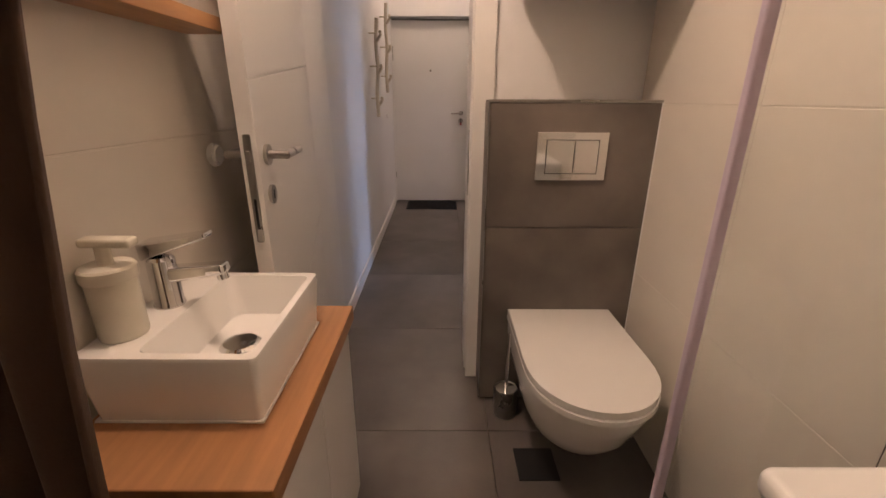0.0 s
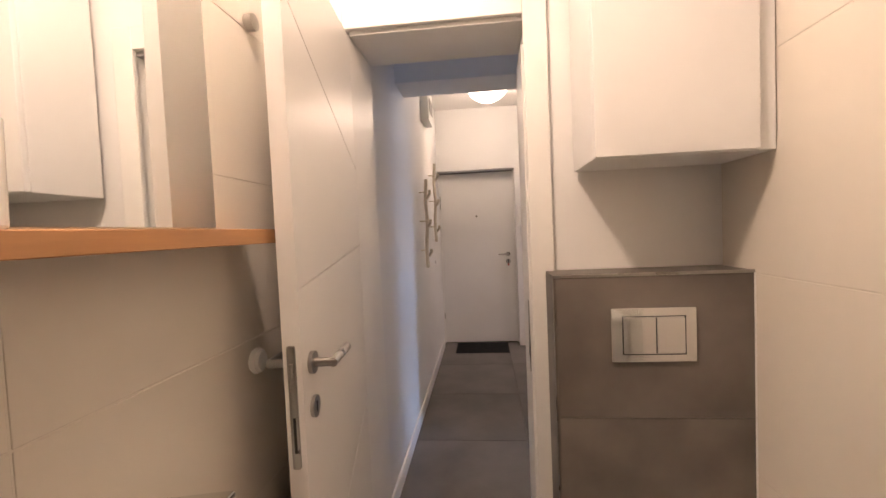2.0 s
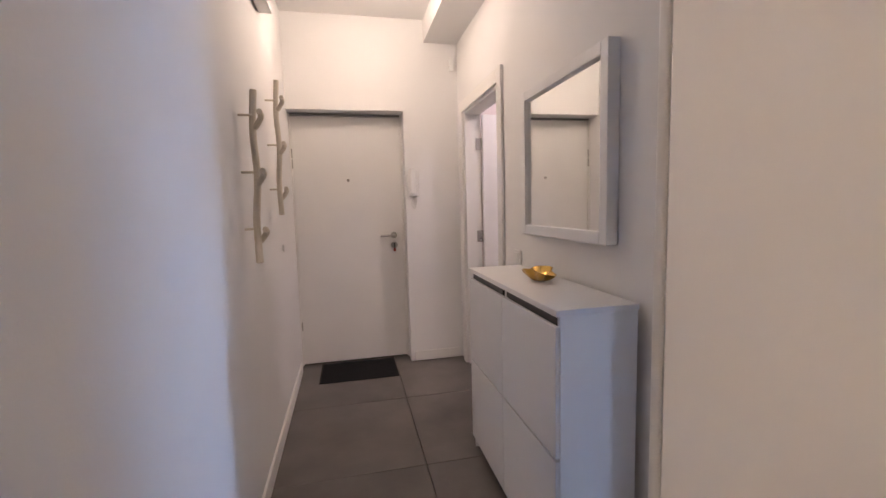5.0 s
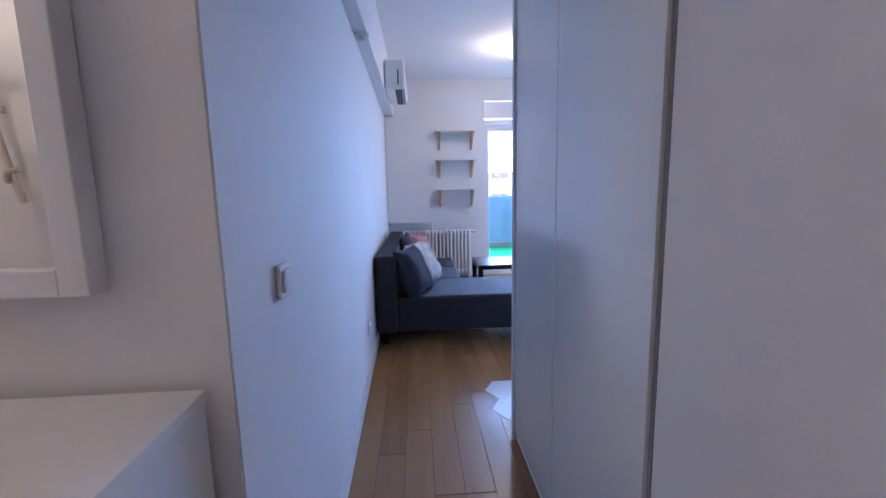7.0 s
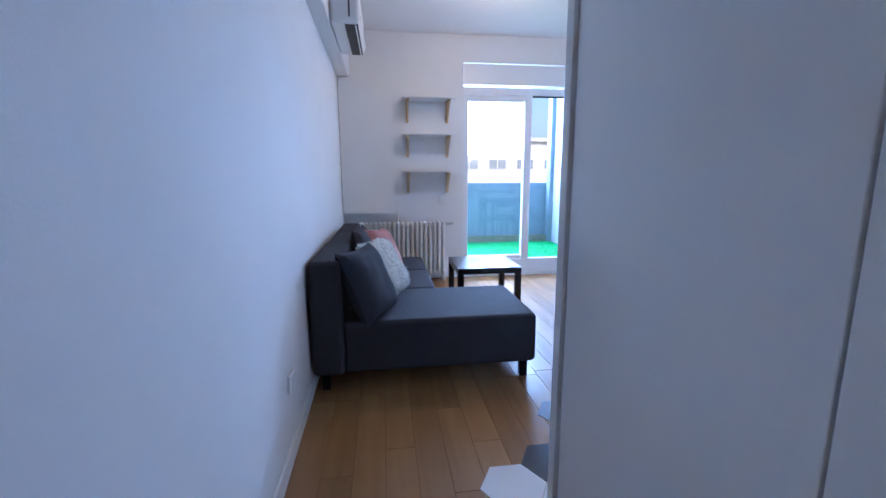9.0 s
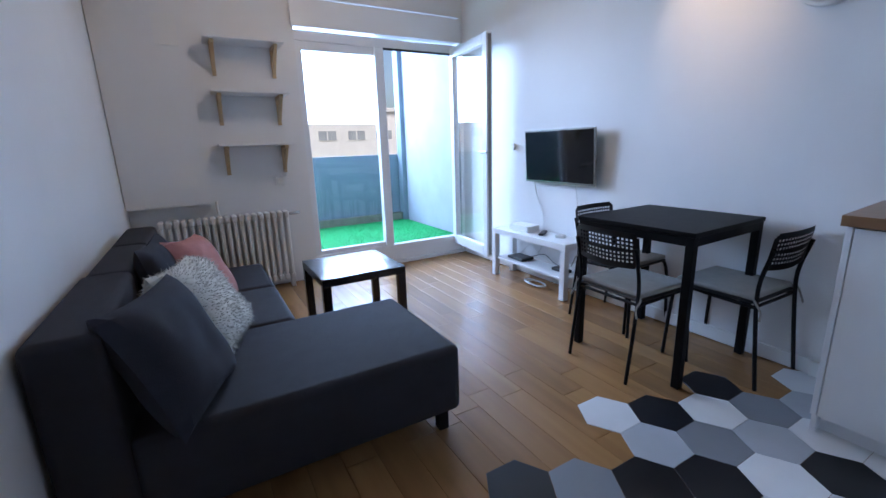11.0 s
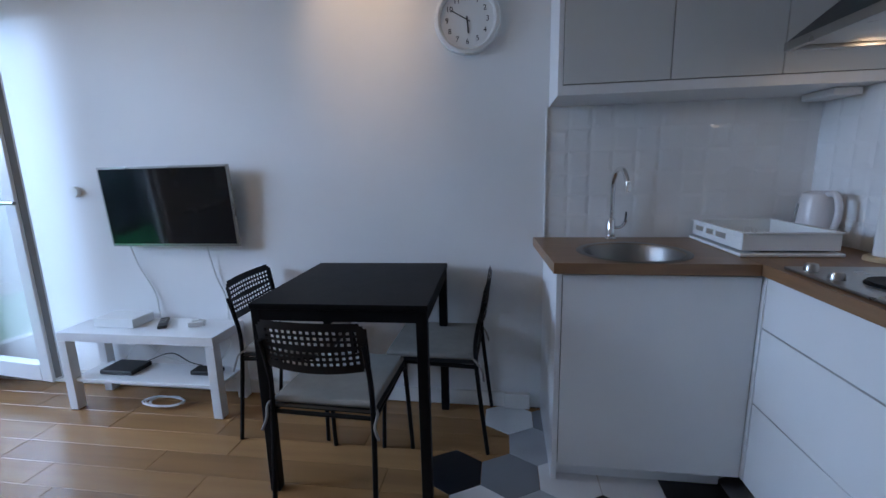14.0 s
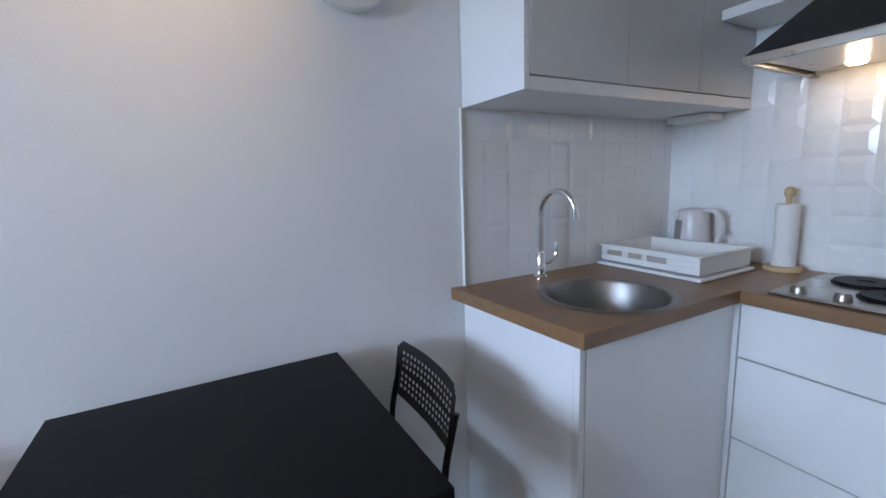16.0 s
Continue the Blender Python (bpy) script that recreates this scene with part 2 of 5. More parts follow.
def tube(pts, r, n=8, bm=None, steps=6):
    """A round tube along a smooth line through pts."""
    bm = bm or bmesh.new()
    P = [Vector(p) for p in pts]
    line = []
    for i in range(len(P) - 1):
        p0, p1, p2, p3 = P[max(i - 1, 0)], P[i], P[i + 1], P[min(i + 2, len(P) - 1)]
        for k in range(steps):
            t = k / steps
            line.append(0.5 * (2 * p1 + (p2 - p0) * t + (2 * p0 - 5 * p1 + 4 * p2 - p3) * t * t + (3 * p1 - p0 - 3 * p2 + p3) * t ** 3))
    line.append(P[-1])
    rings, up = [], Vector((0.123, 0.31, 0.94))
    for i, p in enumerate(line):
        d = (line[min(i + 1, len(line) - 1)] - line[max(i - 1, 0)]).normalized()
        u = (up - d * up.dot(d)).normalized()
        w = d.cross(u)
        up = u
        rings.append([bm.verts.new(p + r * (math.cos(2 * math.pi * k / n) * u + math.sin(2 * math.pi * k / n) * w)) for k in range(n)])
    for a, b in zip(rings, rings[1:]):
        for k in range(n):
            bm.faces.new((a[k], a[(k + 1) % n], b[(k + 1) % n], b[k]))
    bm.faces.new(rings[0])
    bm.faces.new(rings[-1][::-1])
    return bm


def lathe(c, prof, n=28, bm=None, sx=1.0, sy=1.0):
    """A body turned about z from (radius, height) pairs."""
    bm = bm or bmesh.new()
    rings = [[bm.verts.new((c[0] + sx * r * math.cos(2 * math.pi * k / n), c[1] + sy * r * math.sin(2 * math.pi * k / n), c[2] + z)) for k in range(n)] for r, z in prof]
    for a, b in zip(rings, rings[1:]):
        for k in range(n):
            bm.faces.new((a[k], a[(k + 1) % n], b[(k + 1) % n], b[k]))
    bm.faces.new(rings[0][::-1])
    bm.faces.new(rings[-1])
    return bm


def slab(outline, z0, z1, bevel=0.0, bm=None):
    """A prism on a plan outline."""
    bm = bm or bmesh.new()
    lo = [bm.verts.new((x, y, z0)) for x, y in outline]
    hi = [bm.verts.new((x, y, z1)) for x, y in outline]
    top = bm.faces.new(hi)
    bm.faces.new(lo[::-1])
    n = len(lo)
    for k in range(n):
        bm.faces.new((lo[k], lo[(k + 1) % n], hi[(k + 1) % n], hi[k]))
    if bevel:
        bmesh.ops.bevel(bm, geom=list(top.edges), offset=bevel, segments=3, profile=0.5, affect="EDGES")
    return bm


def turned(bm, m):
    bmesh.ops.transform(bm, matrix=m, verts=bm.verts)
    return bm


def words(name, text, size, m, material, parent):
    """Raised letters in the built-in font, as a mesh."""
    c = bpy.data.curves.new(name, "FONT")
    c.body, c.size, c.align_x, c.align_y, c.extrude = text, size, "CENTER", "CENTER", 0.0006
    tmp = bpy.data.objects.new(name, c)
    scene.collection.objects.link(tmp)
    me = bpy.data.meshes.new_from_object(tmp.evaluated_get(bpy.context.evaluated_depsgraph_get()))
    bpy.data.objects.remove(tmp)
    bm = bmesh.new()
    bm.from_mesh(me)
    turned(bm, m)
    return part(name, bm, material, parent)


def wall(name, boxes, material=M_WALL, label="plain white painted wall"):
    bm = bmesh.new()
    for b in boxes:
        box(*b, bm=bm)
    return solo(name, bm, material, label, "wall", kind="structure", base=(boxes[0][0], boxes[0][2], boxes[0][4]))


# ---- the large structure ----
H = 2.75
wall("floor", [(-0.4, 1.25, -0.8, 6.1, -0.15, -0.012), (1.25, 6.62, 0.25, 3.6, -0.15, -0.012), (1.25, 3.2, 3.6, 6.1, -0.15, -0.012)], M_GAP, "dark joints of the tiled and boarded floor")
wall("ceiling", [(-0.4, 6.7, -0.8, 6.1, H, H + 0.2)], M_CEIL, "plain white ceiling")
wall("wall_west", [(-0.33, -0.18, -0.8, 2.64, 0, H)], label="white plastered wall beside the bathroom")
solo("wall_hall_west", slab([(-0.33, 2.641), (-0.108, 2.641), (-0.140, 6.1), (-0.33, 6.1)], 0, H), M_WALL, "white plastered wall along the hall", "wall", kind="structure")
wall("wall_bath_south", [(-0.18, 1.18, -0.8, -0.65, 0, H)], M_BTILE, "cream tiled wall")
wall("wall_bath_east", [(1.18, 1.29, -0.8, 2.36, 0, H)], M_BTILE, "cream tiled bathroom wall")
wall("wall_bath_north", [(0.60, 1.262, 2.36, 2.64, 0, H), (-0.18, -0.10, 2.36, 2.64, 0, H), (-0.10, 0.60, 2.36, 2.64, 2.115, H)], label="white wall round the bathroom door")
wall("wall_entry", [(-0.18, -0.137, 5.77, 6.0, 0, H), (0.75, 1.2, 5.77, 6.0, 0, H), (-0.14, 0.75, 5.77, 6.0, 2.05, H), (-0.14, 0.75, 5.965, 6.1, 0, 2.05)], label="white wall round the entrance door")
wall("wall_hall_east", [(1.2, 1.32, 3.45, 4.79, 0, H), (1.2, 1.32, 5.60, 6.0, 0, H), (1.2, 1.32, 4.79, 5.60, 2.02, H)], label="white hall wall with a doorway")
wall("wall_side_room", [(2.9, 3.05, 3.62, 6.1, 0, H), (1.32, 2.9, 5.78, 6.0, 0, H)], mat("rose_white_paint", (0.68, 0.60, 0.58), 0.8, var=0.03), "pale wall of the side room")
solo("wall_north", slab([(1.204, 3.447), (6.5, 3.512), (6.62, 3.66), (1.204, 3.66)], 0, H), M_WALL, "white living room wall in cool daylight", "wall", kind="structure")
wall("beam", [(-0.115, 1.198, 3.42, 3.70, 2.268, H), (1.202, 6.5, 3.39, 3.447, 2.24, H), (2.5, 6.5, 3.448, 3.51, 2.24, H)], label="white boxed ceiling beam")
wall("hall_duct_box", [(0.93, 1.2, 3.70, 5.77, 2.58, H)], label="white boxed duct under the hall ceiling")
wall("wall_south", [(1.7, 6.62, 0.28, 0.43, 0, H)], label="white living room wall behind the table")
wall("wall_kitchen_west", [(1.7, 1.93, 0.43, 2.64, 0, H)], label="white kitchen wall")
wall("wall_east", [(6.5, 6.62, 2.13, 3.6, 0, H), (6.5, 6.62, 0.28, 2.13, 2.46, H), (6.5, 6.62, 0.28, 0.47, 0, 2.46), (6.5, 6.62, 0.47, 2.13, -0.02, 0.03)], label="white wall round the balcony door")
wall("pipe_casing", [(6.36, 6.497, 2.94, 3.505, 0.80, 2.238)], label="white boxed pipe casing above the radiator")
wall("casing_hatch", [(6.350, 6.357, 2.99, 3.14, 1.97, 2.18)], M_TRIM, "small white inspection hatch")


def skirting(name, x0, x1, y0, y1):
    bm = box(x0, x1, y0, y1, 0.003, 0.085, 0.004)
    return solo(name, bm, M_TRIM, "low white wooden skirting board", "skirting board", kind="structure")


solo("baseboard", slab([(-0.1075, 2.66), (-0.094, 2.66), (-0.123, 5.765), (-0.1365, 5.765)], 0.003, 0.085, 0.004), M_TRIM, "low white wooden skirting board", "skirting board", kind="structure")
skirting("baseboard", 0.78, 1.18, 5.754, 5.768)
solo("baseboard", slab([(1.205, 3.433), (6.36, 3.496), (6.36, 3.509), (1.205, 3.4465)], 0.003, 0.085, 0.004), M_TRIM, "low white wooden skirting board", "skirting board", kind="structure")
skirting("baseboard", 3.26, 6.46, 0.432, 0.446)
skirting("baseboard", 3.13, 3.26, 0.432, 0.462)

# balcony
wall("balcony_floor", [(6.62, 8.9, 0.1, 4.2, -0.1, 0.08)], M_SIDE, "concrete balcony slab")
wall("parapet", [(8.62, 8.8, 0.1, 4.2, 0.08, 1.09)], M_PARA, "blue-grey rendered balcony parapet")
wall("parapet_foot", [(8.54, 8.616, 0.24, 4.2, 0.085, 0.2)], mat("mossy_concrete", (0.22, 0.21, 0.15), 0.9, var=0.25, scale=9), "stained concrete upstand")
wall("balcony_side_wall", [(6.62, 8.62, 0.08, 0.22, 0.08, 2.75)], M_SIDE, "pale grey rendered balcony side wall")
wall("balcony_pier", [(8.46, 8.62, 0.22, 0.285, 0.08, 2.75)], M_PARA, "blue-grey pier at the balcony corner")
wall("balcony_ceiling", [(6.7, 8.9, 0.08, 4.2, 2.75, 2.9)], M_SIDE, "grey balcony slab overhead")
wall("balcony_far_wall", [(6.62, 8.62, 4.06, 4.2, 0.08, 2.75)], M_SIDE, "pale grey rendered balcony wall")
wall("facade", [(6.62, 6.7, 2.2, 4.2, -0.1, 2.9), (6.62, 6.7, 0.22, 0.47, 0.08, 2.75), (6.62, 6.7, 0.47, 2.2, 2.46, 2.75)], M_SIDE, "outer face of the building")
bm = box(6.7, 8.54, 0.235, 4.05, 0.084, 0.094)
solo("artificial_turf", bm, M_TURF, "bright green artificial turf on the balcony", "turf", kind="structure")
bm = bmesh.new()
random.seed(3)
for i in range(9000):
    x, y = random.uniform(6.72, 8.53), random.uniform(0.24, 2.8)
    a, h = random.uniform(0, 6.28), random.uniform(0.008, 0.016)
    dx, dy = 0.004 * math.cos(a), 0.004 * math.sin(a)
    bm.faces.new([bm.verts.new(p) for p in ((x - dx, y - dy, 0.093), (x + dx, y + dy, 0.093), (x + random.uniform(-0.006, 0.006), y + random.uniform(-0.006, 0.006), 0.093 + h))])
solo("turf_blades", bm, M_TURF, "short green plastic grass blades", "grass", kind="stuff", base=(7.6, 1.5, 0.093))

# far ground and building beyond the balcony
bm = box(9.5, 2500, -1500, 1500, -13, -12)
solo("ground", bm, M_GROUND, "distant ground below the balcony", "ground", kind="structure")
far = thing("apartment_building", (62, 0, -12), "long white apartment building across the street", "building")
part("wall", box(60, 72, -60, 60, -12, 6.0), M_FACADE, far)
part("roof", box(59.5, 72.5, -60.5, 60.5, 6.0, 6.5), M_FACADE, far)
for i in range(30):
    for z in (2.2, -1.2):
        y = -58 + i * 4.0
        w = part("window", box(59.93, 60.0, y, y + 2.6, z, z + 1.4), M_TRIM, far)
        part("pane", box(59.90, 59.93, y + 0.12, y + 2.48, z + 0.1, z + 1.3), M_FWIN, w)
        part("mullion", box(59.88, 59.90, y + 1.25, y + 1.37, z + 0.1, z + 1.3), M_TRIM, w)

# ---- balcony door ----
bd = thing("window_1", (6.56, 1.3, 0.03), "white plastic balcony door with a fixed pane", "balcony door", kind="structure")
part("frame_head", box(6.53, 6.60, 0.47, 2.13, 2.12, 2.20, 0.006), M_PVC, bd)
part("frame_sill", box(6.52, 6.60, 0.47, 2.13, 0.03, 0.20, 0.006), M_PVC, bd)
part("frame_jamb", box(6.53, 6.60, 2.07, 2.13, 0.20, 2.12, 0.006), M_PVC, bd)
part("frame_jamb", box(6.53, 6.60, 0.47, 0.53, 0.20, 2.12, 0.006), M_PVC, bd)
part("mullion", box(6.52, 6.60, 1.31, 1.40, 0.20, 2.12, 0.006), M_PVC, bd)
part("sash_rail", box(6.54, 6.59, 1.40, 2.07, 2.05, 2.119, 0.005), M_PVC, bd)
part("sash_rail", box(6.54, 6.59, 1.40, 2.07, 0.201, 0.245, 0.005), M_PVC, bd)
part("pane", box(6.56, 6.566, 1.40, 2.07, 0.245, 2.05), M_GLASS, bd).visible_shadow = False
part("seal", box(6.525, 6.53, 0.53, 1.31, 2.100, 2.12), M_BLKP, bd, "dark rubber seal")
part("shutter_box", box(6.47, 6.60, 0.47, 2.15, 2.22, 2.44, 0.004), M_PVC, bd, "white roller shutter box")
leaf = thing("door_leaf", (6.56, 0.52, 0.1), "open white balcony door leaf with glass", "door")
L = 0.78
part("stile", box(6.56 - 0.08, 6.56, 0.50, 0.56, 0.12, 2.16, 0.006), M_PVC, leaf)
st = part("stile", box(6.56 - L, 6.56 - L + 0.08, 0.50, 0.56, 0.12, 2.16, 0.006), M_PVC, leaf)
part("rail", box(6.56 - L + 0.08, 6.48, 0.50, 0.56, 2.07, 2.16, 0.006), M_PVC, leaf)
part("rail", box(6.56 - L + 0.08, 6.48, 0.50, 0.56, 0.12, 0.22, 0.006), M_PVC, leaf)
part("pane", box(6.56 - L + 0.08, 6.48, 0.527, 0.533, 0.22, 2.07), M_GLASS, leaf).visible_shadow = False
part("seal", box(6.56 - L - 0.004, 6.56 - L, 0.515, 0.545, 0.14, 2.14), M_GREYP, leaf, "grey rubber seal")
hd = rod((6.56 - L + 0.04, 0.56, 1.13), (6.56 - L + 0.04, 0.61, 1.13), 0.011)
rod((6.56 - L + 0.04, 0.605, 1.13), (6.56 - L - 0.07, 0.605, 1.13), 0.009, bm=hd)
part("handle", hd, M_STEEL, st, "metal handle")
leaf.rotation_euler = (0, 0, radians(-6))
leaf.location = (6.54, 0.53, 0.1)

# ---- bathroom door and frame ----
fr = thing("door_frame", (0.25, 2.5, 0), "white lacquered door frame with stepped casing", "door frame", kind="structure")
part("casing", box(0.545, 0.625, 2.335, 2.358, 0.003, 2.17, 0.004), M_TRIM, fr)
part("casing", box(-0.14, -0.075, 2.335, 2.358, 0.003, 2.17, 0.004), M_TRIM, fr)
part("casing", box(-0.075, 0.545, 2.335, 2.358, 2.085, 2.17, 0.004), M_TRIM, fr)
part("jamb", box(0.555, 0.598, 2.36, 2.645, 0.003, 2.075, 0.004), M_TRIM, fr)
part("jamb", box(-0.098, -0.06, 2.36, 2.645, 0.003, 2.075, 0.004), M_TRIM, fr)
part("head", box(-0.06, 0.555, 2.36, 2.645, 2.072, 2.112, 0.004), M_TRIM, fr)
part("stop", box(0.543, 0.554, 2.40, 2.63, 0.003, 2.01, 0.003), M_TRIM, fr)
part("strike_plate", box(0.5395, 0.5425, 2.41, 2.435, 0.84, 1.10), M_STEEL, fr, "steel strike plate")
part("casing", box(0.555, 0.63, 2.646, 2.66, 0.003, 2.15, 0.004), M_TRIM, fr)


def grooved_leaf(x0, x1, y0, y1, z0, z1, cuts):
    """A door leaf built of boards with fine slanting grooves between them, on a solid core."""
    bm = box(x0, x1 - 0.0035, y0, y1, z0, z1)
    zs = [(z0, z0)] + cuts + [(z1, z1)]
    for (a0, a1), (b0, b1) in zip(zs, zs[1:]):
        g = 0.0025
        q = [(y0, a0 + (g if a0 > z0 else 0)), (y1, a1 + (g if a0 > z0 else 0)), (y1, b1 - (g if b1 < z1 else 0)), (y0, b0 - (g if b0 < z1 else 0))]
        lo = [bm.verts.new((x1 - 0.003, y, z)) for y, z in q]
        hi = [bm.verts.new((x1, y, z)) for y, z in q]
        bm.faces.new(hi)
        bm.faces.new(lo[::-1])
        for k in range(4):
            bm.faces.new((lo[k], lo[(k + 1) % 4], hi[(k + 1) % 4], hi[k]))
    return bm


d1 = thing("door_1", (-0.06, 2.36, 0), "open white bathroom door with slanting grooves", "door", kind="structure")
LY0, LY1, LX0, LX1 = 1.725, 2.36, -0.10, -0.06
part("leaf", grooved_leaf(LX0, LX1, LY0, LY1, 0.012, 2.065, [(0.44, 0.78), (1.255, 1.33), (1.90, 1.60)]), M_DOOR, d1, smooth=False)
part("lock_plate", box(LX0 + 0.010, LX1 - 0.012, LY0 - 0.003, LY0 - 0.0005, 0.865, 1.135, 0.004), M_STEEL, d1, "brushed steel lock plate")
part("latch", box(LX0 + 0.014, LX1 - 0.016, LY0 - 0.012, LY0 - 0.0035, 1.068, 1.098, 0.003), M_STEEL, d1)
part("bolt_slot", box(LX0 + 0.016, LX1 - 0.018, LY0 - 0.0045, LY0 - 0.0032, 0.90, 0.978), M_BLKP, d1)
for sgn, xx in ((1, LX1), (-1, LX0)):
    ro = rod((xx, LY0 + 0.06, 1.080), (xx + sgn * 0.009, LY0 + 0.06, 1.080), 0.026, n=28)
    rz = part("rose", ro, M_STEEL, d1, "round steel rose")
    hb = rod((xx + sgn * 0.009, LY0 + 0.06, 1.080), (xx + sgn * 0.058, LY0 + 0.06, 1.080), 0.0105, n=16)
    rod((xx + sgn * 0.052, LY0 + 0.053, 1.080), (xx + sgn * 0.052, LY0 + 0.185, 1.080), 0.0105, n=16, bm=hb)
    part("lever", hb, M_STEEL, rz, "brushed steel lever handle")
    k = part("keyhole_rose", rod((xx, LY0 + 0.06, 0.978), (xx + sgn * 0.008, LY0 + 0.06, 0.978), 0.025, n=28), M_STEEL, d1, "round steel keyhole rose")
    part("keyhole", box(xx + sgn * 0.0075, xx + sgn * 0.009, LY0 + 0.057, LY0 + 0.063, 0.966, 0.990), M_BLKP, k)
d1.rotation_euler = (0, 0, radians(4.5))
bm = rod((-0.172, 1.82, 1.075), (-0.150, 1.82, 1.075), 0.032, 0.028, n=24)
bmesh.ops.bevel(bm, geom=[e for e in bm.edges if e.calc_face_angle(0) > 1], offset=0.006, segments=3, affect="EDGES")
solo("door_stop", bm, M_PLAST, "round white rubber wall door stop", "door stop")

# ---- bathroom walls in large cream tiles, floor tiles come last ----
bath_back = thing("tile_lining", (-0.18, 1.0, 0), "large cream wall tiles with fine joints", "tiling", kind="structure")
part("bed", box(-0.1795, -0.1735, -0.64, 2.333, 0.0, 2.7), M_BTILE, bath_back)
part("bed", box(1.1735, 1.1795, -0.64, 2.333, 0.0, 2.7), M_BTILE, bath_back)
for z0, z1 in ((0.0, 0.375), (0.378, 0.753), (0.756, 1.128), (1.131, 1.505), (1.508, 1.88), (1.883, 2.255), (2.258, 2.7)):
    for y0, y1 in ((-0.64, 0.5), (0.503, 1.298), (1.301, 2.333)):
        part("tile", box(-0.1795, -0.172, y0, y1, z0, z1, 0.0012, seg=1), M_BTILE, bath_back)
for z0, z1 in ((0.0, 0.60), (0.603, 1.203), (1.206, 1.806), (1.809, 2.7)):
    for y0, y1 in ((-0.64, 0.52), (0.523, 1.72), (1.723, 2.333)):
        part("tile", box(1.172, 1.1795, y0, y1, z0, z1, 0.0012, seg=1), M_BTILE, bath_back)

# ---- boxed cistern with its flush plate, toilet ----
cis = thing("cistern_box", (0.88, 2.28, 0), "dark grey tiled cistern box with a thin metal edge", "cistern box", kind="structure")
part("core", box(0.60, 1.168, 2.205, 2.374, 0.004, 1.192), M_DGROUT, cis)
for z0, z1 in ((0.006, 0.762), (0.765, 1.198)):
    part("tile", box(0.598, 1.168, 2.196, 2.204, z0, z1, 0.001, seg=1), M_PANEL, cis)
part("tile", box(0.591, 0.5985, 2.197, 2.374, 0.006, 1.198, 0.001, seg=1), M_PANEL, cis)
part("tile", box(0.592, 1.168, 2.198, 2.374, 1.1985, 1.206, 0.001, seg=1), M_PANEL, cis)
part("edge_strip", box(0.588, 1.170, 2.194, 2.1975, 1.199, 1.208), M_STEEL, cis, "thin metal edge strip")
part("edge_strip", box(0.5885, 0.5915, 2.1945, 2.1985, 0.006, 1.199), M_STEEL, cis, "thin metal edge strip")
part("silicone_line", box(1.1665, 1.1715, 2.190, 2.196, 0.006, 1.2), M_TRIM, cis, "white silicone joint")
cis.location = (0.883, 2.262, 0.008)
fp = thing("flush_plate", (0.885, 2.195, 1.02), "chrome flush plate with two buttons", "flush plate")
part("plate", box(0.765, 1.010, 2.184, 2.195, 0.938, 1.102, 0.003), M_CHROME, fp)
part("button", box(0.800, 0.893, 2.181, 2.186, 0.966, 1.072, 0.0012), M_CHROME, fp)
part("button", box(0.896, 0.976, 2.181, 2.186, 0.966, 1.072, 0.0012), M_CHROME, fp)
for b in ((0.797, 0.800, 0.963, 1.075), (0.976, 0.979, 0.963, 1.075), (0.8935, 0.8955, 0.966, 1.072), (0.797, 0.979, 0.9605, 0.963), (0.797, 0.979, 1.075, 1.0775)):
    part("groove", box(b[0], b[1], 2.1832, 2.1838, b[2], b[3]), M_BLKP, fp)

fp.location = (0.879, 2.177, 1.03)

wc = thing("toilet", (0.875, 2.19, 0.05), "white wall-hung toilet with its lid closed", "toilet")


def dshape(cx, yb, w, l, n=20, sq=0.58):
    """A D-shaped plan: straight back at yb, sides, and a round front l ahead of it."""
    pts = [(cx - w / 2, yb), ]
    ys = yb - l * sq
    for k in range(n + 1):
        a = math.pi * k / n
        pts.append((cx - w / 2 * math.cos(a), ys - (l * (1 - sq)) * math.sin(a) ** 0.85))
    pts.append((cx + w / 2, yb))
    return pts


part("lid", slab(dshape(0.893, 2.185, 0.40, 0.59), 0.405, 0.428, 0.006), M_CERAM, wc)
part("seat", slab(dshape(0.893, 2.185, 0.402, 0.595), 0.385, 0.402, 0.003), M_CERAM, wc)
part("hinge_cover", box(0.715, 1.035, 2.186, 2.194, 0.385, 0.42, 0.004), M_CERAM, wc)
bm = bmesh.new()
levels = [(0.384, 1.0, 0.0), (0.35, 1.0, 0.0), (0.30, 0.985, 0.01), (0.24, 0.93, 0.035), (0.18, 0.83, 0.08), (0.13, 0.70, 0.13), (0.095, 0.55, 0.18)]
rings = []
for z, s, back in levels:
    o = dshape(0.893, 2.19, 0.392 * s, (0.585 - back) * (0.97 if s < 1 else 1), sq=0.52)
    rings.append([bm.verts.new((x, y, z)) for x, y in o])
for a, b in zip(rings, rings[1:]):
    for k in range(len(a)):
        bm.faces.new((a[k], b[k], b[(k + 1) % len(a)], a[(k + 1) % len(a)]))
bm.faces.new(rings[0])
bm.faces.new(rings[-1][::-1])
part("bowl", bm, M_CERAM, wc)
wc.location = (0.878, 2.185, 0.06)
tb = thing("toilet_brush", (0.695, 2.10, 0.0), "steel toilet brush in a round grey holder", "toilet brush")
part("holder", lathe((0.695, 2.10, 0.003), [(0.045, 0), (0.047, 0.01), (0.047, 0.12), (0.044, 0.125), (0.041, 0.12), (0.038, 0.02)]), M_STEEL, tb)
part("cap", lathe((0.695, 2.10, 0.118), [(0.042, 0), (0.042, 0.006), (0.012, 0.014)]), M_CHROME, tb)
part("handle", rod((0.695, 2.10, 0.13), (0.697, 2.11, 0.37), 0.007), M_CHROME, tb)
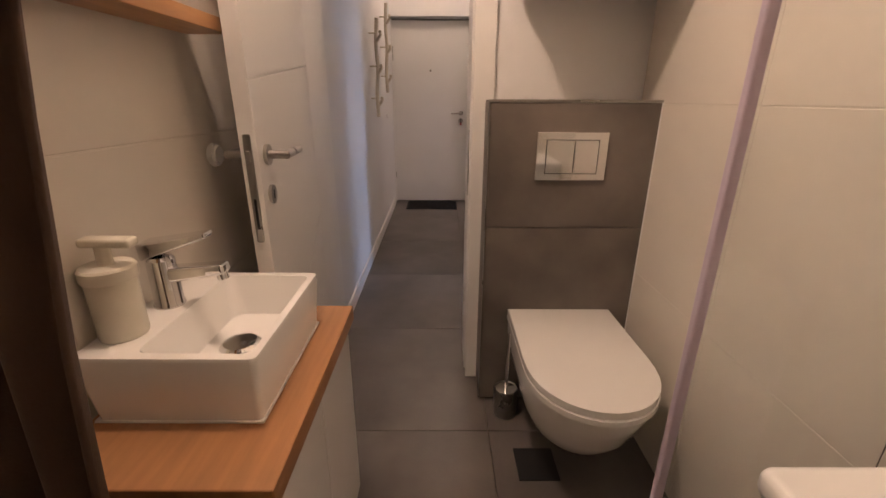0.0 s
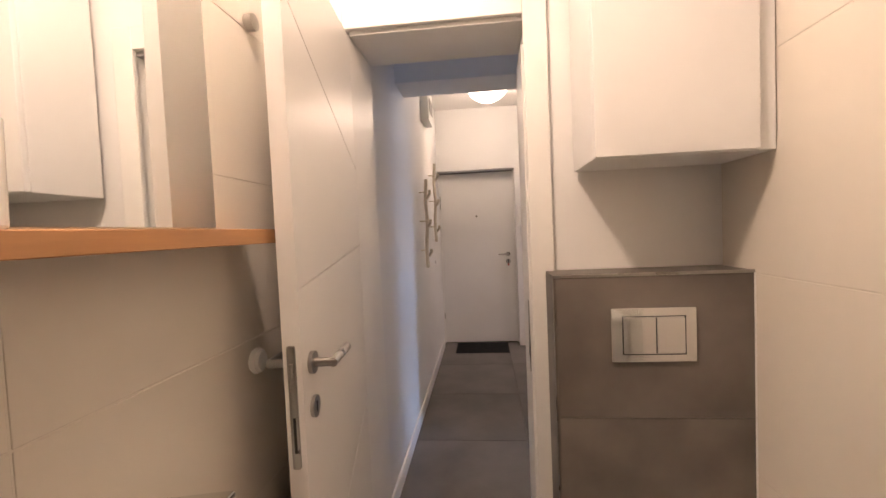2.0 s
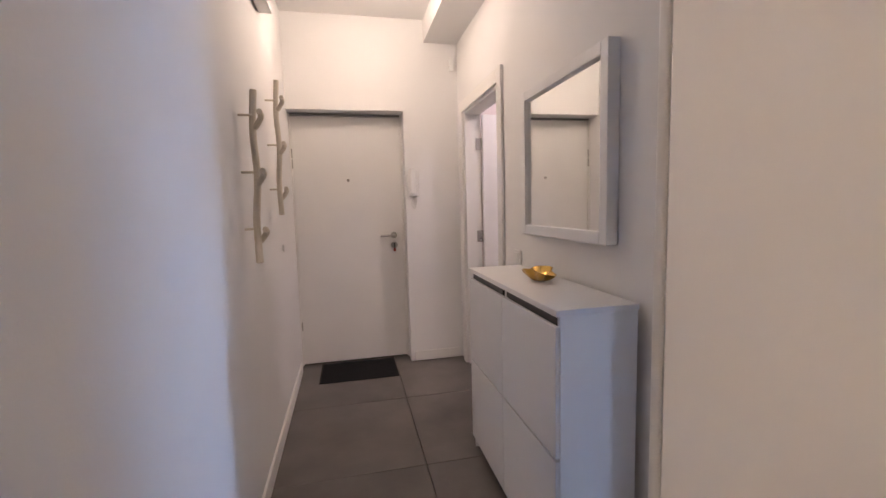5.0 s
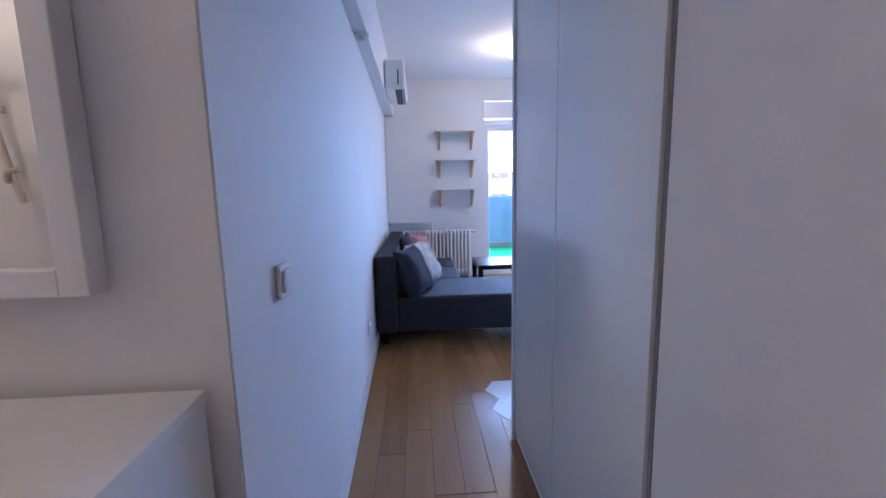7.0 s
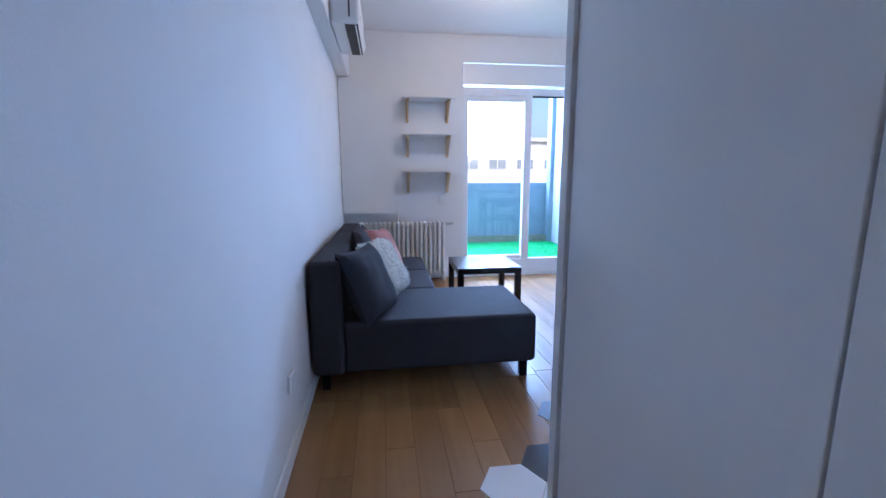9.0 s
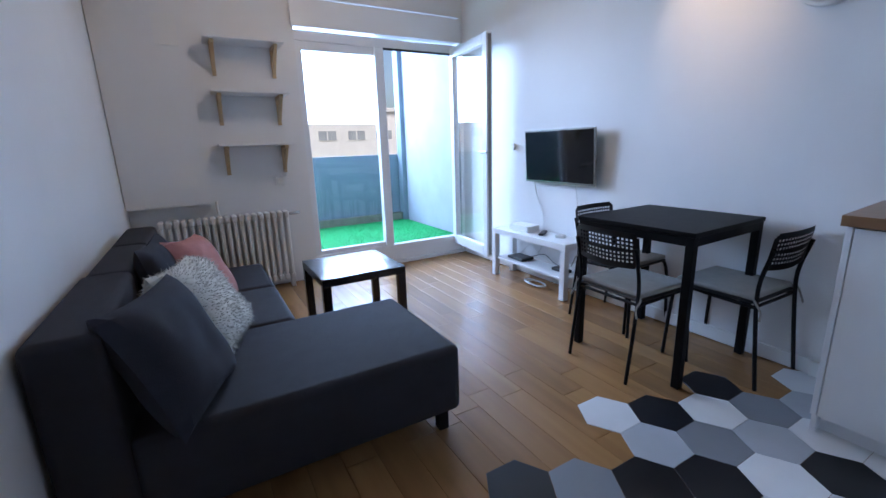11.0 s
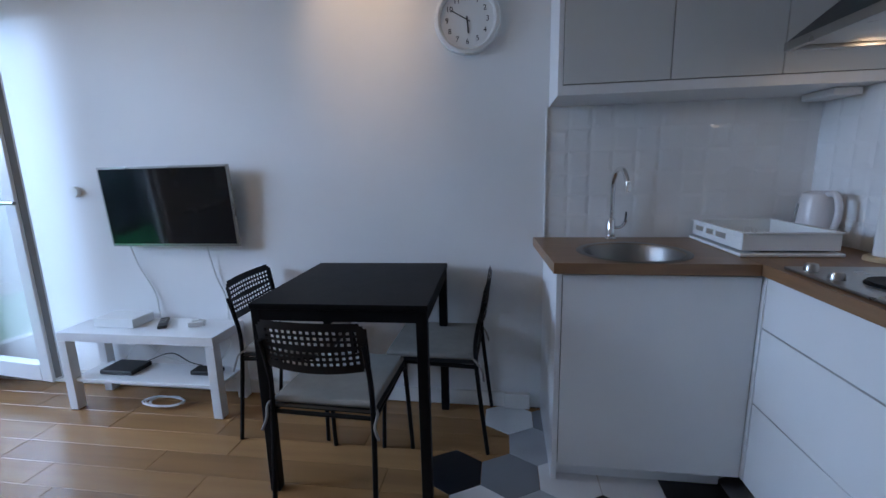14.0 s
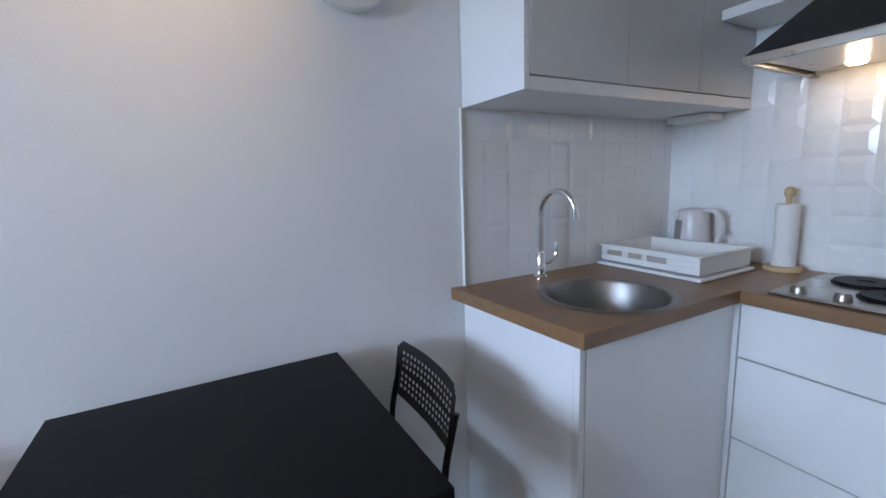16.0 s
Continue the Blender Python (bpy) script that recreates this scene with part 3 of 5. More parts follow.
dr = thing("floor_drain", (0.77, 1.84, 0), "square black floor drain cover", "floor drain")
part("grate", box(0.70, 0.84, 1.77, 1.91, -0.001, 0.0045, 0.002), M_BLKP, dr)
cab = thing("wall_cabinet", (0.93, 2.22, 1.55), "white wall cabinet above the toilet", "cabinet")
part("body", box(0.698, 1.168, 2.075, 2.332, 1.545, 2.35, 0.002), M_MELA, cab)
part("door", box(0.698, 1.118, 2.055, 2.073, 1.547, 2.35, 0.002), M_MELA, cab)

# ---- washbasin ----
van = thing("vanity_cabinet", (0.0, 1.42, 0), "white vanity cabinet under an oak top", "cabinet")
part("body", box(-0.171, 0.160, 1.15, 1.71, 0.05, 0.645, 0.003), M_GLOSS, van)
part("door", box(0.161, 0.179, 1.155, 1.43, 0.06, 0.64, 0.002), M_GLOSS, van)
part("door", box(0.161, 0.179, 1.433, 1.705, 0.06, 0.64, 0.002), M_GLOSS, van)
part("plinth", box(-0.165, 0.13, 1.16, 1.70, 0.003, 0.05), M_GREYP, van)
solo("worktop", box(-0.171, 0.196, 1.14, 1.712, 0.647, 0.69, 0.003), M_BWOOD, "warm oak vanity worktop", "worktop")
bas = thing("washbasin", (-0.01, 1.44, 0.69), "square white ceramic countertop washbasin", "washbasin")
bm = bmesh.new()
o = [(-0.165, 1.265), (0.138, 1.265), (0.138, 1.625), (-0.165, 1.625)]


def ring(bm, x0, x1, y0, y1, z, r=0.012, n=5):
    pts = []
    for cx, cy, a0 in ((x1 - r, y1 - r, 0), (x0 + r, y1 - r, 90), (x0 + r, y0 + r, 180), (x1 - r, y0 + r, 270)):
        for k in range(n + 1):
            a = radians(a0 + 90 * k / n)
            pts.append(bm.verts.new((cx + r * math.cos(a), cy + r * math.sin(a), z)))
    return pts


rs = [ring(bm, -0.155, 0.128, 1.275, 1.615, 0.692), ring(bm, -0.165, 0.138, 1.265, 1.625, 0.815), ring(bm, -0.163, 0.136, 1.267, 1.623, 0.822),
      ring(bm, -0.068, 0.122, 1.283, 1.607, 0.822, 0.02), ring(bm, -0.066, 0.119, 1.286, 1.604, 0.815, 0.02), ring(bm, -0.05, 0.100, 1.31, 1.58, 0.735, 0.03), ring(bm, -0.02, 0.07, 1.35, 1.54, 0.727, 0.03)]
for a, b in zip(rs, rs[1:]):
    for k in range(len(a)):
        bm.faces.new((a[k], a[(k + 1) % len(a)], b[(k + 1) % len(a)], b[k]))
bm.faces.new(rs[0][::-1])
bm.faces.new(rs[-1])
part("bowl", bm, M_CERAM, bas)
part("waste_plug", lathe((0.035, 1.42, 0.735), [(0.040, 0), (0.042, 0.004), (0.040, 0.018), (0.032, 0.025), (0.01, 0.027)]), M_CHROME, bas, "chrome waste plug")
part("silicone_line", box(-0.158, 0.131, 1.272, 1.618, 0.690, 0.694), M_TRIM, bas)
tap = thing("basin_tap", (-0.115, 1.46, 0.822), "chrome single-lever basin tap", "tap")
part("body", lathe((-0.115, 1.46, 0.822), [(0.029, 0), (0.029, 0.004), (0.0265, 0.008), (0.0255, 0.085), (0.025, 0.098), (0.020, 0.104), (0.006, 0.106)]), M_CHROME, tap)
bm = box(-0.01, 0.118, -0.017, 0.017, -0.013, 0.013, 0.007, seg=3)
for v in bm.verts:
    v.co.z *= 1.25 - 4.0 * max(v.co.x, 0.0)
sp_arm = part("spout", turned(bm, pose(-0.105, 1.46, 0.888, 0, -7, 0)), M_CHROME, tap)
part("aerator", rod((0.0, 1.46, 0.893), (0.002, 1.46, 0.879), 0.011, n=16), M_CHROME, sp_arm)
bm = box(-0.027, 0.105, -0.024, 0.024, -0.006, 0.006, 0.005, seg=3)
for v in bm.verts:
    f = max(v.co.x, 0.0) / 0.105
    v.co.y *= 1 - 0.35 * f
    v.co.z += 0.012 * f * f - (0.022 if v.co.z < 0 and v.co.x < 0.02 else 0.0)
part("lever", turned(bm, pose(-0.115, 1.46, 0.952, 0, -4, 0)), M_CHROME, tap)
soap = thing("soap_dispenser", (-0.125, 1.345, 0.822), "ivory soap pump bottle", "soap dispenser")
part("bottle", lathe((-0.125, 1.345, 0.822), [(0.036, 0), (0.038, 0.006), (0.038, 0.106), (0.036, 0.110)]), M_SOAP, soap)
part("collar", lathe((-0.125, 1.345, 0.945), [(0.041, -0.016), (0.042, -0.012), (0.042, 0.004), (0.039, 0.008), (0.012, 0.010), (0.011, 0.045)]), M_SOAP, soap)
part("pump", turned(box(-0.030, 0.055, -0.014, 0.014, -0.008, 0.008, 0.005), pose(-0.125, 1.345, 0.993)), M_SOAP, soap)
mir = thing("bathroom_mirror", (-0.17, 1.4, 1.39), "frameless bathroom mirror above an oak ledge", "mirror")
part("glass", box(-0.171, -0.166, 1.05, 1.70, 1.395, 2.2), M_MIRROR, mir, smooth=False)
solo("wall_shelf", box(-0.171, -0.07, 1.02, 1.80, 1.357, 1.388, 0.002), mat("oak_ledge", (0.46, 0.24, 0.10), 0.4, var=0.2, scale=9, stretch=(5, 0.5, 5)), "narrow oak ledge under the mirror", "shelf")
cup = solo("tumbler", lathe((-0.11, 1.22, 1.388), [(0.036, 0), (0.039, 0.004), (0.041, 0.11), (0.038, 0.112), (0.035, 0.01)]), M_CERAM, "white ceramic toothbrush tumbler", "tumbler")
hk = solo("wall_hook", rod((-0.171, 1.88, 1.90), (-0.15, 1.88, 1.90), 0.02, n=20), M_STEEL, "round steel wall hook", "hook")

# curtain, shower glass, washing machine
bm = bmesh.new()
n = 60
cols = []
for i in range(n + 1):
    s = i / n
    x = -0.17 + 0.30 * s
    y = 1.02 + 0.022 * math.sin(s * 22) + 0.01 * math.sin(s * 9 + 1)
    cols.append([bm.verts.new((x + s * (0.13 * (min(z, 1.5) - 1.1) + 0.006 * math.sin(z * 5)), y + 0.012 * math.sin(z * 3 + s * 8), z)) for z in (0.02, 0.3, 0.6, 0.8, 1.0, 1.2, 1.5, 1.8, 2.1)])
for a, b in zip(cols, cols[1:]):
    for k in range(len(a) - 1):
        bm.faces.new((a[k], b[k], b[k + 1], a[k + 1]))
cu = solo("shower_curtain", bm, M_CURT, "dark brown shower curtain drawn aside", "curtain")
so = cu.modifiers.new("thickness", "SOLIDIFY")
so.thickness = 0.004
rail = solo("curtain_rail", rod((-0.17, 1.02, 2.11), (1.17, 1.02, 2.11), 0.011), M_CHROME, "chrome shower curtain rail", "rail")
sg = thing("shower_screen", (0.97, 1.24, 0), "clear glass shower screen with a plastic edge seal", "shower screen")
part("pane", box(0.82, 1.171, 1.236, 1.242, 0.01, 2.0), M_GLASS, sg).visible_shadow = False
part("edge_seal", box(0.803, 0.819, 1.232, 1.246, 0.004, 2.0, 0.003), M_LILAC, sg, "lilac-tinted plastic edge seal")
wm = thing("washing_machine", (0.97, 0.75, 0), "white washing machine beside the shower screen", "washing machine")
part("body", box(0.80, 1.165, 0.42, 1.03, 0.01, 0.81, 0.012), M_PLAST, wm)
part("top", box(0.775, 1.168, 0.41, 1.04, 0.812, 0.85, 0.012), M_PLAST, wm)
part("control_panel", box(0.785, 0.80, 0.46, 0.99, 0.70, 0.80, 0.004), M_PLAST, wm)
part("door", rod((0.80, 0.73, 0.42), (0.785, 0.73, 0.42), 0.16, n=32), M_GREYP, wm)

# lamps
def dome_lamp(name, x, y, r, label):
    e = thing(name, (x, y, H), label, "ceiling lamp")
    part("base", lathe((x, y, H - 0.03), [(r * 0.75, 0), (r * 0.8, 0.028)]), M_PLAST, e)
    part("shade", lathe((x, y, H - 0.03 - r * 0.75), [(0.004, 0), (r * 0.35, 0.05 * r), (r * 0.65, 0.2 * r), (r * 0.9, 0.42 * r), (r, 0.62 * r), (r * 0.9, 0.75 * r)]), M_LAMP, e, "glowing opal glass shade")
    return e


dome_lamp("ceiling_lamp", 0.47, 5.0, 0.19, "round opal ceiling lamp in the hall")
point_lamp("hall_bulb", (0.47, 5.0, 2.50), 5.6, WARM)
dome_lamp("ceiling_lamp", 5.1, 2.0, 0.15, "round opal ceiling lamp in the living room")
point_lamp("living_bulb", (5.1, 2.0, 2.50), 9, WARM)
dome_lamp("ceiling_lamp", 0.12, 1.42, 0.13, "round opal ceiling lamp in the bathroom")
point_lamp("bath_bulb", (0.12, 1.42, 2.50), 27, WARM)


# wall-washing spotlight over the table
sp = thing("ceiling_spotlight", (3.92, 1.15, H), "small white ceiling spotlight turned to the wall", "spotlight")
part("mount", lathe((3.92, 1.15, H - 0.025), [(0.035, 0), (0.04, 0.024)]), M_PLAST, sp)
part("head", rod((3.92, 1.13, H - 0.03), (3.92, 1.06, H - 0.10), 0.028, 0.034), M_PLAST, sp)
d = bpy.data.lights.new("spot_bulb", "SPOT")
d.energy, d.color, d.spot_size, d.spot_blend, d.shadow_soft_size = 34, (1.0, 0.70, 0.42), radians(52), 1.0, 0.03
new("spot_bulb", d).matrix_world = look((3.92, 1.05, H - 0.115), (3.90, 0.43, 1.98))

# fill light for the side room: an added dome and point lamp, out of view
dome_lamp("ceiling_lamp", 2.1, 4.8, 0.13, "unseen opal ceiling lamp added to brighten the side room")
point_lamp("side_room_bulb", (2.1, 4.8, 2.50), 14, (1.0, 0.82, 0.74))

# ---- hall ----
ed = thing("door_2", (0.3, 5.93, 0), "closed white entrance door set back in the wall", "door", kind="structure")
part("leaf", box(-0.125, 0.735, 5.915, 5.96, 0.012, 2.03, 0.003), M_DOOR, ed)
part("frame_side", box(-0.139, -0.126, 5.90, 5.96, 0.004, 2.045, 0.002), M_TRIM, ed)
part("frame_side", box(0.736, 0.749, 5.90, 5.96, 0.004, 2.045, 0.002), M_TRIM, ed)
part("frame_head", box(-0.126, 0.736, 5.90, 5.96, 2.031, 2.045, 0.002), M_GREYP, ed)
part("peephole", rod((0.30, 5.916, 1.52), (0.30, 5.907, 1.52), 0.012, n=16), M_STEEL, ed)
pl = part("rose", rod((0.655, 5.915, 1.06), (0.655, 5.906, 1.06), 0.026, n=24), M_STEEL, ed)
hb = rod((0.655, 5.906, 1.06), (0.655, 5.865, 1.06), 0.010)
rod((0.662, 5.868, 1.06), (0.54, 5.868, 1.058), 0.009, bm=hb)
part("lever", hb, M_STEEL, pl, "brushed steel lever handle")
kr = part("lock_cylinder", rod((0.655, 5.915, 0.975), (0.655, 5.900, 0.975), 0.028, n=24), M_STEEL, ed)
part("key", box(0.650, 0.660, 5.872, 5.900, 0.955, 0.995, 0.002), M_BLKP, kr, "black key in the lock")
part("key_tag", box(0.645, 0.665, 5.878, 5.884, 0.925, 0.953, 0.002), mat("red_plastic", (0.35, 0.03, 0.03), 0.4), kr, "red key tag")
for z in (0.3, 1.62, 1.70):
    part("hinge", rod((-0.128, 5.908, z), (-0.128, 5.908, z + 0.07), 0.008), M_STEEL, ed)
mt = thing("doormat", (0.31, 5.68, 0), "black ribbed rubber doormat", "doormat")
part("base", box(0.017, 0.612, 5.485, 5.88, 0.0, 0.009, 0.003), M_RUBBER, mt)
for i in range(22):
    y = 5.50 + i * 0.017
    part("rib", box(0.03, 0.60, y, y + 0.008, 0.009, 0.013), M_RUBBER, mt)
ic = thing("intercom", (0.87, 5.75, 1.3), "white wall intercom handset", "intercom")
part("base", box(0.775, 0.855, 5.735, 5.768, 1.375, 1.59, 0.008), M_PLAST, ic)
part("handset", box(0.780, 0.823, 5.70, 5.733, 1.39, 1.60, 0.012), M_PLAST, ic)
part("cord", tube([(0.80, 5.72, 1.392), (0.793, 5.74, 1.31), (0.815, 5.745, 1.28), (0.832, 5.745, 1.33), (0.828, 5.75, 1.38)], 0.004), M_CABLE_W, ic)
solo("sensor_box", box(1.13, 1.17, 5.74, 5.768, 2.36, 2.46, 0.004), M_PLAST, "small white wall sensor", "sensor")

dfr = thing("door_frame", (1.26, 5.2, 0), "white frame of the side room doorway", "door frame", kind="structure")
part("casing", box(1.180, 1.198, 4.72, 4.795, 0.003, 2.09, 0.003), M_TRIM, dfr)
part("casing", box(1.180, 1.198, 5.595, 5.67, 0.003, 2.09, 0.003), M_TRIM, dfr)
part("casing", box(1.180, 1.198, 4.795, 5.595, 2.01, 2.09, 0.003), M_TRIM, dfr)
part("jamb", box(1.2, 1.325, 5.57, 5.598, 0.003, 2.015, 0.003), M_TRIM, dfr)
part("jamb", box(1.2, 1.325, 4.792, 4.82, 0.003, 2.015, 0.003), M_TRIM, dfr)
part("head", box(1.2, 1.325, 4.82, 5.57, 1.99, 2.018, 0.003), M_TRIM, dfr)
d3 = thing("door_3", (1.35, 5.55, 0), "white side room door standing open", "door", kind="structure")
part("leaf", box(1.332, 2.05, 5.53, 5.57, 0.012, 1.985, 0.003), M_DOOR, d3)
for z in (0.25, 1.0, 1.72):
    hg = part("hinge", box(1.285, 1.33, 5.562, 5.5695, z, z + 0.09, 0.002), M_STEEL, d3, "steel hinge")
    part("knuckle", rod((1.329, 5.56, z), (1.329, 5.56, z + 0.09), 0.007), M_STEEL, hg)


def branch_rack(y, z0, z1, lean):
    """A bent-wood style coat rack: one tapered pole with pegs."""
    x = -0.062
    e = thing("coat_rack", (x, y, z0), "cream branch-shaped wooden wall coat rack", "coat rack", "coat racks in the hall")
    m = mat("cream_painted_wood", (0.62, 0.56, 0.46), 0.5, var=0.05)
    part("pole", tube([(x, y - 0.05 + lean, z0), (x - 0.01, y - 0.02, z0 + 0.25 * (z1 - z0)), (x, y, z0 + 0.5 * (z1 - z0)), (x - 0.01, y + 0.02, z0 + 0.75 * (z1 - z0)), (x, y + 0.03, z1)], 0.014, 10), m, e)
    for f, s in ((0.12, -1), (0.45, -1), (0.78, -1)):
        z = z0 + f * (z1 - z0)
        part("peg", tube([(x, y - 0.03 + 0.06 * f, z), (x + 0.03, y - 0.06 + 0.06 * f, z + 0.035), (x + 0.035, y - 0.11 + 0.06 * f, z + 0.05)], 0.012, 8), m, e)
        part("fixing", rod((-0.124, y - 0.02 + 0.04 * f, z + 0.05), (x - 0.005, y - 0.02 + 0.04 * f, z + 0.05), 0.005), m, e)
    return e


branch_rack(4.22, 1.085, 1.785, -0.02)
branch_rack(4.86, 1.27, 2.005, -0.02)
solo("wall_button", rod((-0.131, 5.2, 1.05), (-0.119, 5.2, 1.05), 0.022, n=20), M_PLAST, "round white wall button", "switch")
mb = thing("meter_box", (-0.1, 4.7, 2.34), "white fuse box high on the hall wall", "fuse box")
part("body", box(-0.124, -0.055, 4.55, 4.86, 2.34, 2.62, 0.006), M_PLAST, mb)
part("window", box(-0.054, -0.049, 4.60, 4.81, 2.42, 2.54, 0.002), M_GREYP, mb, "dark smoked window")

sc = thing("shoe_cabinet", (1.05, 3.95, 0), "white shoe cabinet with four tip-out doors", "shoe cabinet")
part("side_panel", box(0.920, 1.188, 3.480, 3.498, 0.003, 0.960, 0.001), M_MELA, sc)
part("side_panel", box(0.920, 1.188, 4.407, 4.425, 0.003, 0.960, 0.001), M_MELA, sc)
part("back", box(1.17, 1.188, 3.498, 4.407, 0.05, 0.960), M_MELA, sc)
part("top", box(0.904, 1.190, 3.476, 4.429, 0.961, 0.982, 0.002), M_MELA, sc)
part("divider", box(0.925, 1.17, 3.944, 3.962, 0.05, 0.960), M_MELA, sc)
part("plinth", box(0.935, 0.955, 3.498, 4.407, 0.003, 0.07), M_MELA, sc)
# black sheet standing in for the shade behind the doors
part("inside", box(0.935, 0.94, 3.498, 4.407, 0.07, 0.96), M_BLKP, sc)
for y0, y1 in ((3.480, 3.950), (3.955, 4.425)):
    for z0, z1 in ((0.075, 0.495), (0.505, 0.928)):
        part("door", box(0.905, 0.921, y0 + 0.002, y1 - 0.002, z0, z1, 0.002), M_MELA, sc)
    # black filler paints the shade in the open gap above each door
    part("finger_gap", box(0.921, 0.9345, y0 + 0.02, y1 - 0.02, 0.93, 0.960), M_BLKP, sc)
sc.location = (1.036, 3.957, -0.012)
bw = thing("bowl", (1.06, 3.97, 0.982), "small gilded leaf-shaped bowl on the shoe cabinet", "bowl")
bm = bmesh.new()
rings = []
for r, z in ((0.03, 0.0), (0.06, 0.012), (0.088, 0.035), (0.10, 0.055), (0.096, 0.055), (0.08, 0.036), (0.05, 0.016), (0.015, 0.008)):
    rings.append([bm.verts.new((1.06 + 0.55 * r * (1 + 0.16 * math.cos(6 * a)) * math.cos(a), 3.97 + r * (1 + 0.16 * math.cos(6 * a)) * math.sin(a), 0.983 + 0.8 * z * (1 + 0.25 * math.sin(2 * a + 1)))) for a in [2 * math.pi * k / 48 for k in range(48)]])
for a, b in zip(rings, rings[1:]):
    for k in range(48):
        bm.faces.new((a[k], a[(k + 1) % 48], b[(k + 1) % 48], b[k]))
bm.faces.new(rings[0][::-1])
bm.faces.new(rings[-1])
part("shell", bm, M_BRASS, bw)
bw.location.z = 0.970
hm = thing("wall_mirror", (1.17, 4.0, 1.17), "square wall mirror in a deep white frame", "mirror")
for b in ((3.63, 3.675, 1.142, 1.83), (4.315, 4.36, 1.142, 1.83), (3.675, 4.315, 1.142, 1.187), (3.675, 4.315, 1.785, 1.83)):
    part("frame", box(1.152, 1.198, b[0], b[1], b[2], b[3], 0.003), M_MELA, hm)
part("glass", box(1.170, 1.176, 3.675, 4.315, 1.187, 1.785), M_MIRROR, hm)


def rocker(name, x, y, z, axis, label="white light switch", w=0.082):
    e = thing(name, (x, y, z - w / 2), label, "switch")
    m = {"-y": Matrix(), "+y": pose(0, 0, 0, 0, 0, 180), "-x": pose(0, 0, 0, 0, 0, -90), "+x": pose(0, 0, 0, 0, 0, 90)}[axis]
    t = Matrix.Translation((x, y, z)) @ m
    part("plate", turned(box(-w / 2, w / 2, -0.012, 0.0, -w / 2, w / 2, 0.004), t), M_PLAST, e)
    part("rocker", turned(turned(box(-w * 0.33, w * 0.33, -0.019, -0.011, -w * 0.33, w * 0.33, 0.003), pose(0, 0, 0, 3, 0, 0)), t), M_PLAST, e)
    return e


rocker("light_switch", 1.50, 3.450, 1.087, "-y", "square white light switch near the wall corner")
rocker("wall_socket", 3.345, 3.472, 0.33, "-y", "white wall socket near the floor")
rocker("wall_socket", 1.199, 4.51, 1.0, "-x", "white hall wall switch")
rocker("wall_socket", 6.499, 2.38, 0.94, "-x", "white wall socket beside the radiator")
solo("thermostat", rod((5.64, 0.431, 1.17), (5.64, 0.455, 1.17), 0.03, n=20), M_PLAST, "round white wall thermostat", "thermostat")

# ---- wardrobe ----
wd = thing("wardrobe", (1.9, 2.35, 0), "tall glossy white built-in wardrobe", "wardrobe")
part("body", box(1.277, 2.455, 2.05, 2.627, 0.003, 2.66, 0.002), M_MELA, wd)
part("side_panel", box(2.456, 2.49, 2.045, 2.660, 0.003, 2.66, 0.002), M_MELA, wd)
part("door", box(1.28, 1.880, 2.630, 2.650, 0.06, 2.655, 0.002), M_GLOSS, wd)
part("door", box(1.884, 2.453, 2.630, 2.650, 0.06, 2.655, 0.002), M_GLOSS, wd)
part("plinth", box(1.28, 2.45, 2.628, 2.638, 0.003, 0.055), M_MELA, wd)
solo("wardrobe_joint", box(1.263, 1.275, 2.60, 2.642, 0.003, 2.66), M_GREYP, "shadow gap beside the wardrobe", "trim", kind="structure")
wall("wardrobe_header", [(1.277, 2.49, 2.05, 2.64, 2.66, H)], label="white panel over the wardrobe")

# ---- living room: sofa ----
sf = thing("sofa", (4.8, 2.9, 0), "charcoal fabric corner sofa with a chaise", "sofa")
part("base", box(4.53, 5.78, 2.70, 3.46, 0.12, 0.30, 0.02), M_SOFA, sf)
part("chaise_cushion", box(3.835, 4.53, 2.185, 3.30, 0.115, 0.41, 0.03, seg=4), M_SOFA, sf)
part("seat_cushion", box(4.535, 5.16, 2.69, 3.30, 0.275, 0.405, 0.035, seg=4), M_SOFA, sf)
part("seat_cushion", box(5.165, 5.785, 2.69, 3.30, 0.275, 0.405, 0.035, seg=4), M_SOFA, sf)
part("backrest", box(3.805, 4.53, 3.29, 3.464, 0.115, 0.76, 0.03, seg=4), M_SOFA, sf)
part("backrest", box(4.533, 5.16, 3.29, 3.457, 0.25, 0.755, 0.03, seg=4), M_SOFA, sf)
part("backrest", box(5.163, 5.785, 3.29, 3.457, 0.25, 0.755, 0.03, seg=4), M_SOFA, sf)
for x, y in ((3.89, 2.22), (4.44, 2.22), (3.88, 3.38), (5.70, 2.74), (5.70, 3.38)):
    part("leg", box(x, x + 0.045, y, y + 0.045, 0.003, 0.12, 0.003), M_BLACK, sf)


